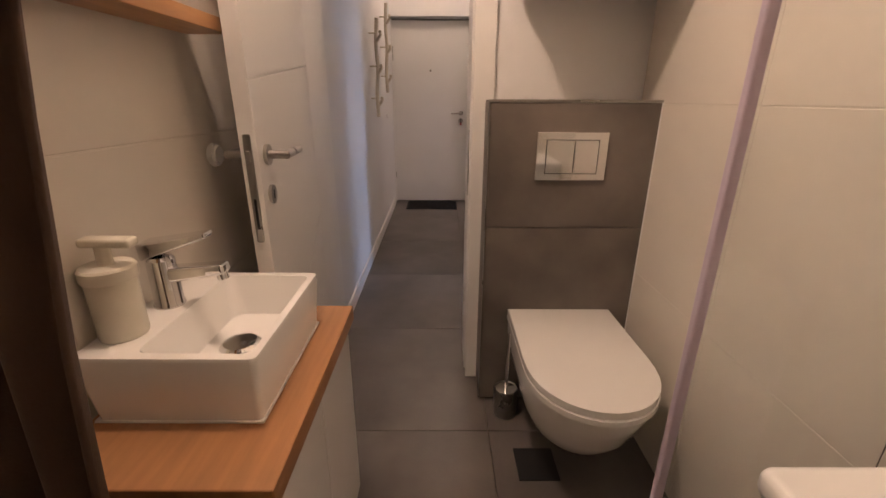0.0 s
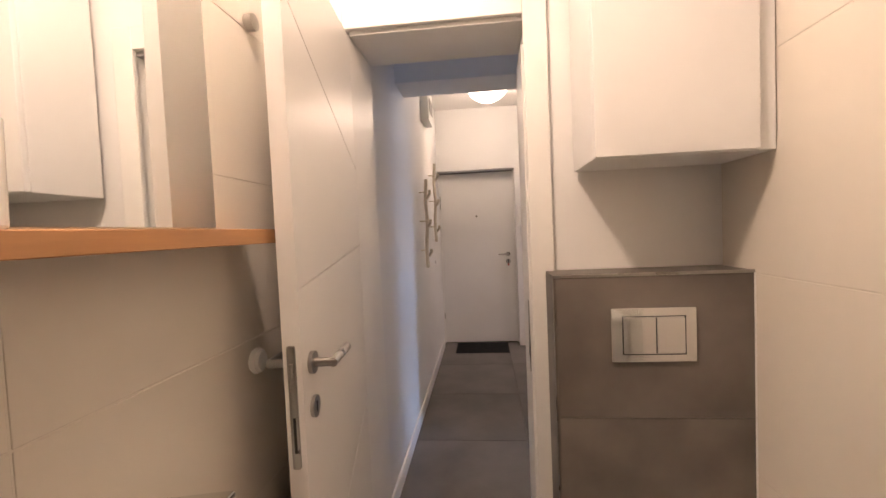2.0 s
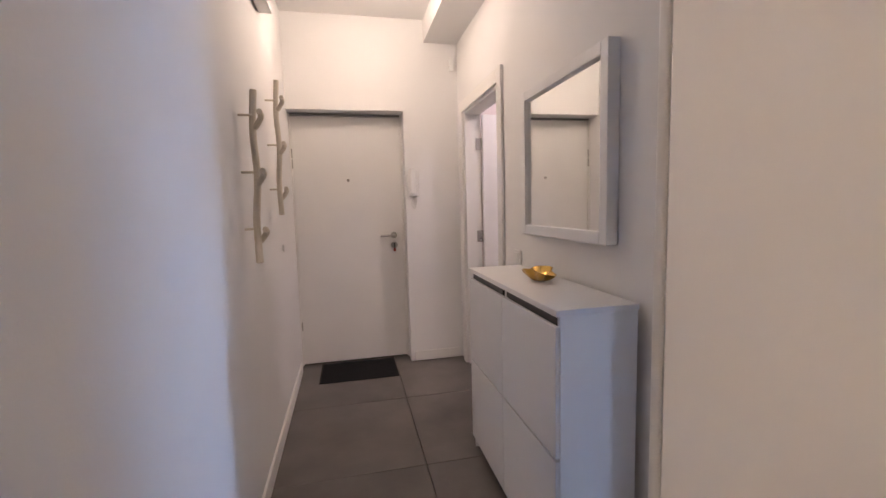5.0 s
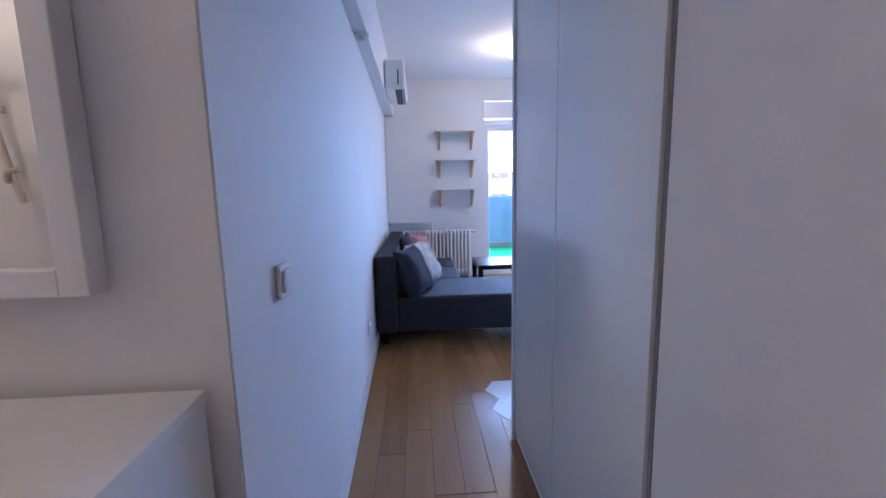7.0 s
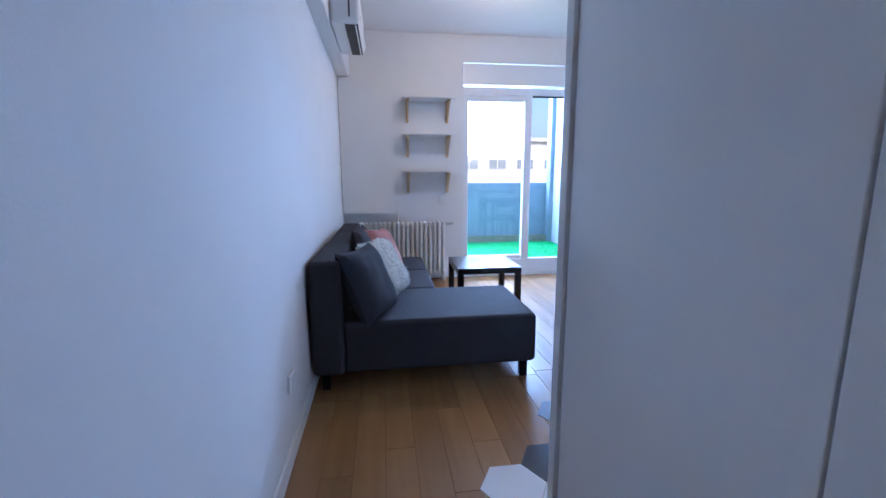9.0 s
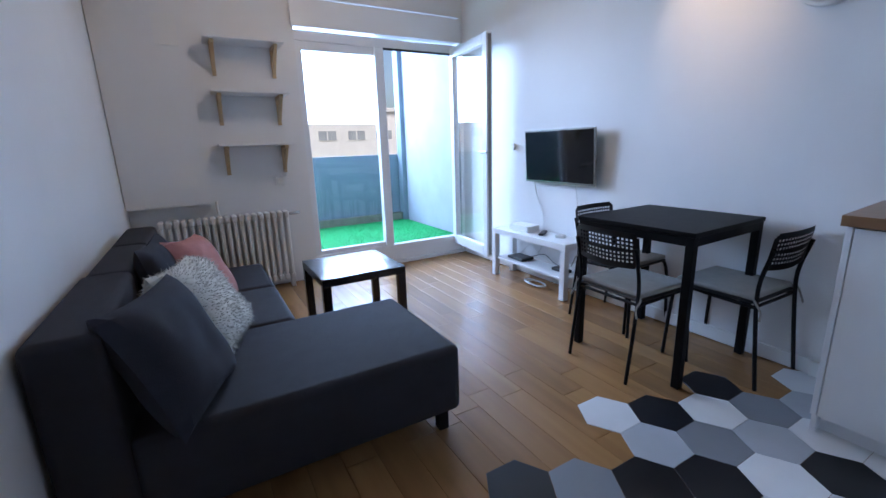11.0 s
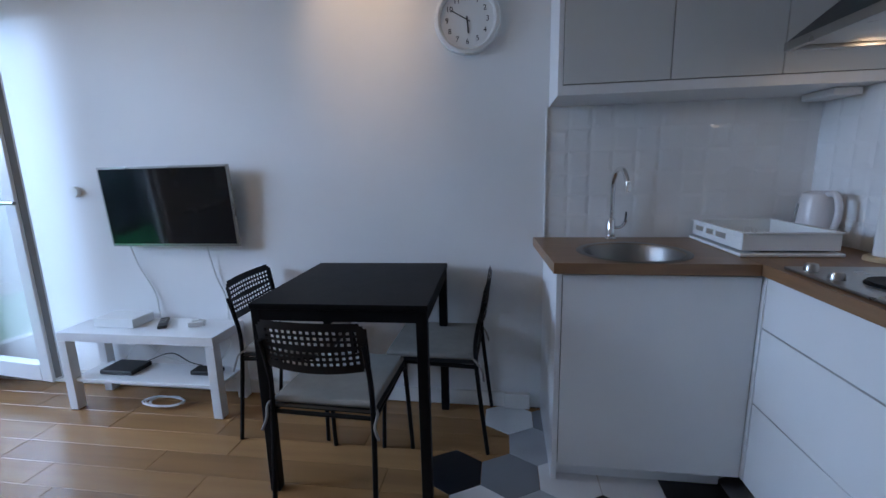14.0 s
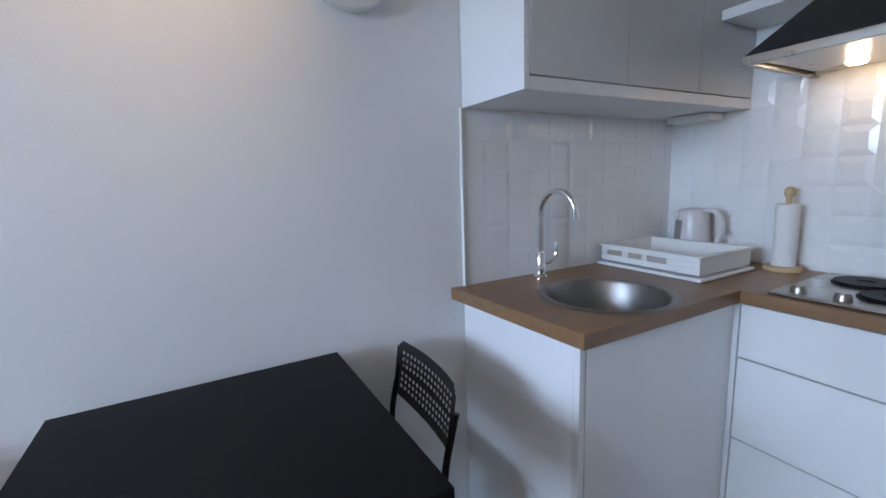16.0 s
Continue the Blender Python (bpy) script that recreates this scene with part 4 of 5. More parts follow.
def pillow(name, c, w, h, d, m, material, label, shag=0):
    """A stuffed cushion, thickest in the middle, with pointed corners."""
    bm = bmesh.new()
    N = 18
    g = {}
    for s in (1, -1):
        for i in range(N + 1):
            for j in range(N + 1):
                u, v = i / N * 2 - 1, j / N * 2 - 1
                if s < 0 and (i in (0, N) or j in (0, N)):
                    g[s, i, j] = g[1, i, j]
                    continue
                t = max(0.0, (1 - u ** 4) * (1 - v ** 4)) ** 0.5
                px, pz = u * w / 2 * (1 - 0.09 * (1 - v * v)), v * h / 2 * (1 - 0.09 * (1 - u * u))
                wob = 1 + 0.12 * noise.noise(Vector((u * 2.1, v * 2.1, c[0] * 3)))
                g[s, i, j] = bm.verts.new((px, s * d / 2 * t * wob, pz))
        for i in range(N):
            for j in range(N):
                q = [g[s, i, j], g[s, i + 1, j], g[s, i + 1, j + 1], g[s, i, j + 1]]
                bm.faces.new(q if s < 0 else q[::-1])
    turned(bm, Matrix.Translation(c) @ m)
    if shag:
        random.seed(5)
        bm.normal_update()
        fs = list(bm.faces)
        for f in fs:
            for k in range(shag):
                a, b = random.random(), random.random()
                v = [x.co for x in f.verts]
                p = v[0].lerp(v[1], a).lerp(v[3].lerp(v[2], a), b)
                tip = p + f.normal * random.uniform(0.008, 0.02) + Vector([random.uniform(-0.01, 0.01) for _ in range(3)]) - Vector((0, 0, 0.004))
                side = f.normal.cross(Vector((random.uniform(-1, 1), random.uniform(-1, 1), random.uniform(-1, 1)))).normalized() * 0.0025
                bm.faces.new([bm.verts.new(q) for q in (p - side, p + side, tip)])
    return solo(name, bm, material, label, "cushion", "cushions on the sofa", base=c)


pillow("cushion", (3.985, 3.155, 0.60), 0.42, 0.43, 0.17, pose(0, 0, 0, -24, 0, -22), M_CUSH, "slate grey square cushion on the sofa")
pillow("cushion", (4.42, 3.07, 0.588), 0.43, 0.42, 0.20, pose(0, 0, 0, -30, 3, -16), M_FUR, "white furry cushion on the sofa", shag=9)
pillow("cushion", (4.95, 3.06, 0.60), 0.44, 0.42, 0.16, pose(0, 0, 0, -26, 6, -18), M_PINK, "ribbed pink cushion on the sofa")
pillow("cushion", (4.74, 3.20, 0.62), 0.46, 0.44, 0.12, pose(0, 0, 0, -14, 0, -5), M_CUSH, "dark grey cushion behind the pink one")


def lack_table(name, x0, x1, y0, y1, h, t, leg, material, label, category, shelf=0):
    e = thing(name, ((x0 + x1) / 2, (y0 + y1) / 2, 0), label, category)
    part("tabletop", box(x0, x1, y0, y1, h - t, h, 0.003), material, e)
    for x in (x0, x1 - leg):
        for y in (y0, y1 - leg):
            part("leg", box(x, x + leg, y, y + leg, 0.003, h - t, 0.003), material, e)
    if shelf:
        part("shelf", box(x0 + 0.02, x1 - 0.02, y0 + 0.02, y1 - 0.02, shelf, shelf + 0.018, 0.002), material, e)
    return e


lack_table("coffee_table", 4.915, 5.46, 1.925, 2.465, 0.45, 0.05, 0.05, M_BLKW, "square black-brown wooden side table", "table")
lack_table("tv_bench", 4.70, 5.61, 0.455, 0.712, 0.45, 0.05, 0.05, M_MELA, "low white bench with a shelf under the television", "bench", 0.16)

# on the bench
solo("paper_box", box(5.22, 5.46, 0.49, 0.63, 0.451, 0.50, 0.003), M_PLAST, "flat white cardboard box on the bench", "box")
rm = thing("remote_control", (5.10, 0.56, 0.45), "black television remote control on the bench", "remote control")
part("case", turned(box(-0.022, 0.022, -0.08, 0.08, 0.001, 0.018, 0.005), pose(5.10, 0.56, 0.45, 0, 0, 35)), M_BLKP, rm)
for i in range(4):
    for j in (-1, 0, 1):
        part("button", turned(box(-0.004 + j * 0.011, 0.004 + j * 0.011, -0.05 + i * 0.022, -0.038 + i * 0.022, 0.018, 0.020), pose(5.10, 0.56, 0.45, 0, 0, 35)), M_GREYP, rm)
dc = thing("socket_cube", (4.90, 0.55, 0.45), "small white adapter box on the bench", "adapter")
part("body", turned(box(-0.04, 0.04, -0.022, 0.022, 0.001, 0.028, 0.005), pose(4.90, 0.56, 0.45, 0, 0, 20)), M_PLAST, dc)
part("lid", turned(box(-0.02, 0.02, -0.015, 0.015, 0.028, 0.036, 0.003), pose(4.90, 0.56, 0.45, 0, 0, 20)), M_PLAST, dc)
rt = thing("router", (5.38, 0.58, 0.178), "flat black router on the bench's shelf", "router")
part("body", box(5.27, 5.47, 0.50, 0.64, 0.179, 0.205, 0.006), M_BLKP, rt)
solo("power_strip", box(4.79, 4.95, 0.53, 0.60, 0.179, 0.205, 0.006), M_BLKP, "black power strip on the bench's shelf", "power strip")


def cable(pts, r, material, label, name="cable"):
    return solo(name, tube(pts, r, 6), material, label, "cable")


cable([(5.33, 0.46, 0.88), (5.31, 0.445, 0.75), (5.24, 0.44, 0.60), (5.22, 0.448, 0.47), (5.23, 0.449, 0.3), (5.30, 0.47, 0.2)], 0.004, M_CABLE_W, "pale television cable hanging down the wall")
cable([(4.86, 0.46, 0.88), (4.84, 0.445, 0.7), (4.80, 0.44, 0.58), (4.79, 0.448, 0.47), (4.80, 0.449, 0.3), (4.86, 0.5, 0.2)], 0.004, M_CABLE_W, "thin television power cable on the wall")
random.seed(8)
for k in range(3):
    cable([(5.12 + 0.10 * math.cos(a * 1.1 + k) * (1 + 0.12 * k), 0.60 + 0.05 * math.sin(a * 1.1 + k) + 0.01 * k, 0.012 + 0.006 * k + 0.004 * (a % 2)) for a in range(9)], 0.005, M_CABLE_W, "coiled white cable on the floor")
cable([(5.30, 0.52, 0.20), (5.15, 0.49, 0.25), (5.02, 0.51, 0.21), (4.92, 0.54, 0.21)], 0.003, M_BLKP, "thin black cable on the bench's shelf")
cable([(5.45, 0.50, 0.20), (5.35, 0.47, 0.30), (5.2, 0.48, 0.22), (5.0, 0.50, 0.19)], 0.003, M_CABLE_W, "white cable behind the bench's shelf")

tv = thing("television", (5.02, 0.47, 0.87), "flat television with a thin silver frame on the wall", "television")
part("back_case", box(4.66, 5.38, 0.455, 0.482, 0.89, 1.285, 0.008), M_BLKP, tv)
part("bezel", box(4.640, 5.395, 0.482, 0.497, 0.874, 1.300, 0.003), M_STEEL, tv, "thin silver bezel")
part("screen", box(4.652, 5.383, 0.4965, 0.4985, 0.890, 1.289), M_SCREEN, tv)
part("bracket", box(4.9, 5.14, 0.445, 0.455, 0.98, 1.2), M_BLKP, tv)
tv.rotation_euler = (radians(-3.5), 0, 0)

# dining table and chairs
TX0, TX1, TY0, TY1 = 3.535, 4.195, 0.475, 1.145
dt = thing("dining_table", ((TX0 + TX1) / 2, (TY0 + TY1) / 2, 0), "square black metal-legged dining table", "table")
part("tabletop", box(TX0, TX1, TY0, TY1, 0.763, 0.786, 0.003), M_BLACK, dt)
part("apron", box(TX0 + 0.005, TX1 - 0.005, TY1 - 0.03, TY1 - 0.005, 0.720, 0.763), M_BLACK, dt)
part("apron", box(TX0 + 0.005, TX1 - 0.005, TY0 + 0.005, TY0 + 0.03, 0.720, 0.763), M_BLACK, dt)
part("apron", box(TX0 + 0.005, TX0 + 0.03, TY0 + 0.03, TY1 - 0.03, 0.720, 0.763), M_BLACK, dt)
part("apron", box(TX1 - 0.03, TX1 - 0.005, TY0 + 0.03, TY1 - 0.03, 0.720, 0.763), M_BLACK, dt)
for x in (TX0 + 0.004, TX1 - 0.044):
    for y in (TY0 + 0.004, TY1 - 0.044):
        part("leg", box(x, x + 0.04, y, y + 0.04, 0.003, 0.763, 0.004), M_BLACK, dt)
dt.rotation_euler = (0, 0, radians(1.5))


def back_plate():
    """A rounded curved back with rows of square holes; built in x (width) and z, bowed in y."""
    bm = bmesh.new()
    W, Z0, Z1, nx, nz = 0.39, 0.60, 0.775, 35, 17
    keep = {}

    def vert(i, j):
        if (i, j) not in keep:
            u = i / nx * 2 - 1
            x, z = u * W / 2, Z0 + (Z1 - Z0) * j / nz
            keep[i, j] = bm.verts.new((x, -0.205 - 0.022 * (1 - u * u) - 0.15 * (z - 0.58), z - 0.014 * (1 - u * u) * (j < nz / 2)))
        return keep[i, j]
    for i in range(nx):
        for j in range(nz):
            hole = i % 2 == 1 and j % 2 == 1 and 2 < i < nx - 3 and 2 < j < nz - 2 and True
            u, v = abs((i + 0.5) / nx * 2 - 1), (j + 0.5) / nz * 2 - 1
            corner = (max(u - 0.80, 0) / 0.20) ** 2 + (max(abs(v) - 0.56, 0) / 0.44) ** 2 > 1.0
            if hole or corner:
                continue
            bm.faces.new((vert(i, j), vert(i + 1, j), vert(i + 1, j + 1), vert(i, j + 1)))
    r = bmesh.ops.solidify(bm, geom=list(bm.faces), thickness=0.010)
    return bm


def adde_chair(m):
    e = thing("dining_chair", (0, 0, 0), "black metal chair with a perforated back and grey seat pad", "chair", "chairs round the table")
    part("backrest", back_plate(), M_BLKP, e, smooth=False)
    part("seat", box(-0.195, 0.195, -0.19, 0.20, 0.425, 0.44, 0.012), M_BLKP, e)
    pad = part("seat_pad", box(-0.19, 0.19, -0.185, 0.20, 0.4405, 0.468, 0.012, seg=3), M_SEAT, e, "grey cotton seat pad with ties")
    for s in (-1, 1):
        part("tie", tube([(s * 0.185, -0.18, 0.452), (s * 0.205, -0.20, 0.44), (s * 0.20, -0.222, 0.40), (s * 0.215, -0.23, 0.36)], 0.005, 6), M_SEAT, pad)
        part("rear_leg", tube([(s * 0.192, -0.245, 0.003), (s * 0.190, -0.215, 0.25), (s * 0.187, -0.195, 0.45), (s * 0.185, -0.20, 0.56), (s * 0.184, -0.235, 0.70)], 0.0095, 8), M_BLACK, e)
        part("front_leg", tube([(s * 0.205, 0.225, 0.003), (s * 0.195, 0.215, 0.25), (s * 0.19, 0.20, 0.39), (s * 0.188, 0.16, 0.424), (s * 0.188, 0.0, 0.418), (s * 0.188, -0.19, 0.412)], 0.0095, 8), M_BLACK, e)
    part("crossbar", rod((-0.188, -0.19, 0.412), (0.188, -0.19, 0.412), 0.008), M_BLACK, e)
    e.matrix_basis = m
    return e


ch = adde_chair(pose(3.885, 1.045, 0, 0, 0, 178))
copy_thing(ch, pose(4.265, 0.648, 0, 0, 0, 92))
copy_thing(ch, pose(3.575, 0.635, 0, 0, 0, -91))

# clock
ck = thing("wall_clock", (3.432, 0.45, 1.757), "round white wall clock with black numerals", "clock")
CM = pose(3.432, 0.431, 1.905, 90, 0, 180)
part("rim", turned(lathe((0, 0, 0), [(0.148, 0), (0.150, 0.02), (0.146, 0.036), (0.132, 0.040), (0.122, 0.034), (0.120, 0.016)], 40), CM), M_PLAST, ck)
part("dial", turned(lathe((0, 0, 0.012), [(0.121, 0), (0.121, 0.005)], 40), CM), M_DIAL, ck)
for h in range(1, 13):
    a = radians(90 - 30 * h)
    words("numeral", str(h), 0.032, CM @ Matrix.Translation((0.092 * math.cos(a), 0.092 * math.sin(a), 0.0175)), M_BLKP, ck)


def clock_hand(name, deg, l, w):
    bm = box(-w / 2, w / 2, -0.015, l, 0.0185, 0.0200)
    part(name, turned(bm, CM @ pose(0, 0, 0, 0, 0, -deg)), M_BLKP, ck)


clock_hand("hour_pointer", 175, 0.058, 0.006)
clock_hand("minute_pointer", 300, 0.085, 0.004)

# shelves, radiator, air conditioner
for z in (2.045, 1.665, 1.265):
    e = thing("wall_shelf", (6.36, 2.55, z), "narrow white wall shelf on two pine brackets", "shelf", "wall shelves")
    part("board", box(6.235, 6.498, 2.265, 2.835, z - 0.018, z, 0.002), M_MELA, e)
    for y in (2.31, 2.76):
        bk = part("bracket", box(6.478, 6.498, y, y + 0.03, z - 0.25, z - 0.018, 0.003), M_PINE, e, "pale pine bracket")
        part("arm", box(6.29, 6.478, y, y + 0.03, z - 0.045, z - 0.0185, 0.003), M_PINE, bk)
        part("brace", turned(box(-0.13, 0.13, 0.003, 0.027, -0.012, 0.012, 0.002), pose(6.395, y, z - 0.125, 0, 45, 0)), M_PINE, bk)

rd = thing("radiator", (6.40, 2.86, 0.05), "old cast-iron column radiator painted cream", "radiator")
n = 19
for i in range(n):
    y = 2.385 + i * 0.0515
    s = part("column", tube([(6.36, y, 0.10), (6.36, y, 0.16), (6.36, y, 0.58), (6.36, y, 0.66)], 0.017, 8, steps=2), M_RAD, rd)
    part("column", tube([(6.44, y, 0.10), (6.44, y, 0.16), (6.44, y, 0.58), (6.44, y, 0.66)], 0.017, 8, steps=2), M_RAD, s)
    part("crown", box(6.335, 6.465, y - 0.021, y + 0.021, 0.635, 0.69, 0.014, seg=3), M_RAD, s)
    part("foot", box(6.335, 6.465, y - 0.021, y + 0.021, 0.075, 0.13, 0.014, seg=3), M_RAD, s)
for y in (2.385, 2.385 + 18 * 0.0515):
    part("leg", box(6.36, 6.44, y - 0.015, y + 0.015, 0.003, 0.085), M_RAD, rd)
part("valve", tube([(6.40, 2.36, 0.66), (6.40, 2.30, 0.66), (6.42, 2.27, 0.66)], 0.014, 10), M_STEEL, rd)
part("feed_pipe", tube([(6.45, 2.90, 0.69), (6.46, 2.905, 0.75), (6.46, 2.905, 0.81)], 0.010, 8), M_RAD, rd)

ac = thing("air_conditioner", (5.0, 3.30, 2.28), "white wall air conditioner under the beam", "air conditioner")
AX0, AX1 = 4.75, 5.55
part("body", box(AX0, AX1, 3.19, 3.388, 2.24, 2.52, 0.025, seg=4), M_PLAST, ac)
part("louver", turned(box(AX0 + 0.03, AX1 - 0.03, -0.004, 0.004, -0.035, 0.035, 0.002), pose(0, 3.198, 2.262, 35, 0, 0)), M_PLAST, ac)
part("outlet", box(AX0 + 0.03, AX1 - 0.03, 3.20, 3.29, 2.236, 2.244), M_BLKP, ac, "dark air outlet")
part("side_slot", box(AX0 - 0.002, AX0, 3.25, 3.262, 2.28, 2.42), M_BLKP, ac)

# ---- kitchen ----
KZ, KT = 0.91, 0.04
kt = thing("worktop", (2.4, 0.7, 0.87), "dark oak kitchen worktop round the corner", "worktop")
SX, SY, SR = 2.765, 0.785, 0.185
bm = bmesh.new()
# sink run with a round cut-out
N = 64
outer = []
x0, x1, y0, y1 = 2.411, 3.125, 0.432, 0.998
for k in range(N):
    a = 2 * math.pi * k / N
    c, s = math.cos(a), math.sin(a)
    t = min((x1 - SX) / c if c > 1e-6 else 9, (x0 - SX) / c if c < -1e-6 else 9, (y1 - SY) / s if s > 1e-6 else 9, (y0 - SY) / s if s < -1e-6 else 9)
    outer.append((SX + c * t, SY + s * t))
for cx, cy in ((x0, y0), (x0, y1), (x1, y0), (x1, y1)):
    k = min(range(N), key=lambda q: (outer[q][0] - cx) ** 2 + (outer[q][1] - cy) ** 2)
    outer[k] = (cx, cy)
outer = [(x - 0.065 * (y - y0) if x > 3.12 else x, y) for x, y in outer]  # the free end runs slightly askew
inner = [(SX + SR * math.cos(2 * math.pi * k / N), SY + SR * math.sin(2 * math.pi * k / N)) for k in range(N)]
lay = [[bm.verts.new((x, y, z)) for x, y in o] for z in (KZ - KT, KZ) for o in (outer, inner)]
for k in range(N):
    j = (k + 1) % N
    ol, il, oh, ih = lay
    bm.faces.new((oh[k], oh[j], ih[j], ih[k]))
    bm.faces.new((ol[j], ol[k], il[k], il[j]))
    bm.faces.new((ol[k], ol[j], oh[j], oh[k]))
    bm.faces.new((il[j], il[k], ih[k], ih[j]))
part("sink_run", bm, M_WORK, kt)
part("hob_run", box(1.932, 2.409, 0.432, 2.04, KZ - KT, KZ, 0.002), mat("oak_worktop_across", (0.235, 0.125, 0.06), 0.35, var=0.22, scale=9, bump=0.06, bscale=30, stretch=(4, 0.5, 4)), kt)
sk = thing("sink", (SX, SY, 0.75), "round stainless steel sink set in the worktop", "sink")
part("bowl", lathe((SX, SY, 0), [(0.03, 0.752), (0.11, 0.755), (0.155, 0.775), (0.175, 0.82), (0.180, 0.90), (0.188, 0.9125), (0.205, 0.9145), (0.212, 0.911), (0.205, 0.9115), (0.184, 0.905), (0.178, 0.82), (0.158, 0.77), (0.112, 0.748), (0.03, 0.745)], 48), M_SINK, sk)
part("waste", lathe((SX, SY, 0.753), [(0.04, 0), (0.04, 0.003), (0.028, 0.001)]), M_CHROME, sk)
for d in (-0.012, 0.012):
    part("overflow_slot", turned(box(-0.004, 0.004, -0.002, 0.002, -0.012, 0.012), pose(SX + 0.172 * math.cos(radians(20 + d * 400)), SY - 0.172 * math.sin(radians(70)) + d * 0, 0.872, 0, 0, 0)), M_BLKP, sk)
tp = thing("kitchen_tap", (2.78, 0.50, KZ), "tall chrome swan-neck kitchen tap", "tap")
part("base", lathe((2.78, 0.50, KZ), [(0.025, 0), (0.025, 0.006), (0.019, 0.014), (0.018, 0.09), (0.012, 0.1)]), M_CHROME, tp)
part("neck", tube([(2.78, 0.50, KZ + 0.09), (2.78, 0.50, KZ + 0.20), (2.78, 0.505, KZ + 0.27), (2.775, 0.545, KZ + 0.315), (2.765, 0.60, KZ + 0.315), (2.757, 0.635, KZ + 0.275), (2.755, 0.643, KZ + 0.235)], 0.0105, 12), M_CHROME, tp)
part("aerator", rod((2.755, 0.643, KZ + 0.25), (2.754, 0.645, KZ + 0.225), 0.0125), M_CHROME, tp)
part("lever", tube([(2.78, 0.50, KZ + 0.055), (2.745, 0.515, KZ + 0.06), (2.725, 0.52, KZ + 0.085), (2.722, 0.522, KZ + 0.13)], 0.007, 8), M_CHROME, tp)

b1 = thing("base_cabinet", (2.75, 0.7, 0), "white gloss base cabinet under the sink", "cabinet", "kitchen cabinets")
part("side_panel", box(3.055, 3.075, 0.433, 0.955, 0.003, KZ - KT, 0.001), M_MELA, b1)
part("body", box(2.37, 3.053, 0.433, 0.68, 0.09, 0.72), M_MELA, b1)
part("door", box(2.392, 3.053, 0.955, 0.975, 0.085, 0.862, 0.002), M_GLOSS, b1)
part("edge_strip", box(3.056, 3.076, 0.956, 0.976, 0.085, 0.865, 0.002), M_MELA, b1)
part("plinth", box(2.43, 3.06, 0.90, 0.915, 0.003, 0.085), M_MELA, b1)
b2 = thing("drawer_cabinet", (2.1, 1.5, 0), "white gloss drawer cabinet under the hob", "cabinet", "kitchen cabinets")
part("body", box(1.933, 2.365, 0.98, 2.04, 0.09, 0.862), M_MELA, b2)
part("corner_strip", box(2.352, 2.389, 0.958, 0.99, 0.085, 0.866, 0.002), M_MELA, b2)
for z0, z1 in ((0.085, 0.40), (0.404, 0.682), (0.687, 0.862)):
    part("drawer_front", box(2.367, 2.388, 0.993, 2.035, z0, z1, 0.002), M_GLOSS, b2)
part("plinth", box(2.31, 2.325, 0.96, 2.04, 0.003, 0.085), M_MELA, b2)

u1 = thing("upper_cabinet", (2.45, 0.6, 1.52), "white upper cabinet with olive-tinged gloss doors", "cabinet", "kitchen cabinets")
UB = 1.514
M_UFR = mat("pale_olive_gloss", (0.62, 0.62, 0.60), 0.2, var=0.0, scale=0.5)
part("side_panel", box(3.045, 3.063, 0.433, 0.752, UB, 2.24, 0.001), M_MELA, u1)
part("bottom", box(1.935, 3.045, 0.433, 0.735, UB, UB + 0.018, 0.001), M_MELA, u1)
part("body", box(1.935, 3.045, 0.433, 0.728, UB + 0.02, 2.24), M_MELA, u1)
part("front_rail", box(1.935, 3.045, 0.735, 0.752, UB, UB + 0.036, 0.001), M_MELA, u1)
for x0, x1 in ((1.94, 2.28), (2.283, 2.655), (2.658, 3.042)):
    part("door", box(x0, x1, 0.733, 0.753, UB + 0.040, 2.235, 0.002), M_UFR, u1)
part("light_strip", box(1.95, 2.05, 0.48, 0.66, UB - 0.03, UB - 0.002, 0.004), M_PLAST, u1)

# hood over the hob
hd = thing("cooker_hood", (2.06, 1.2, 1.58), "black cooker hood with a steel rim and lit bulb", "cooker hood")
HY0, HY1, HX0, HX1 = 0.945, 1.545, 1.945, 2.39
bm = bmesh.new()
lo = [bm.verts.new(p) for p in ((HX0, HY0, 1.612), (HX1, HY0, 1.612), (HX1, HY1, 1.612), (HX0, HY1, 1.612))]
hi = [bm.verts.new(p) for p in ((HX0, 1.115, 1.85), (2.15, 1.115, 1.85), (2.15, 1.375, 1.85), (HX0, 1.375, 1.85))]
for k in range(4):
    bm.faces.new((lo[k], lo[(k + 1) % 4], hi[(k + 1) % 4], hi[k]))
bm.faces.new(hi)
bm.faces.new(lo[::-1])
part("canopy", bm, M_BLKP, hd)
part("chimney", box(HX0, 2.145, 1.12, 1.37, 1.85, 2.70, 0.002), M_BLKP, hd)
part("rim", box(HX0, HX1 + 0.004, HY0 - 0.004, HY0 + 0.018, 1.585, 1.612, 0.002), M_STEEL, hd)
part("rim", box(HX1 - 0.018, HX1 + 0.004, HY0 + 0.018, HY1, 1.585, 1.612, 0.002), M_STEEL, hd)
part("rim", box(HX0, HX1 + 0.004, HY1, HY1 + 0.018, 1.585, 1.612, 0.002), M_STEEL, hd)
part("filter", box(HX0 + 0.01, HX1 - 0.03, HY0 + 0.03, HY1 - 0.02, 1.596, 1.604), M_STEEL, hd, "steel grease filter")
part("bulb", lathe((2.07, 1.10, 1.582), [(0.004, 0), (0.022, 0.004), (0.028, 0.013)]), M_SPOT, hd, "glowing bulb")
point_lamp("hood_bulb", (2.07, 1.10, 1.56), 0.5, WARM, 0.025)
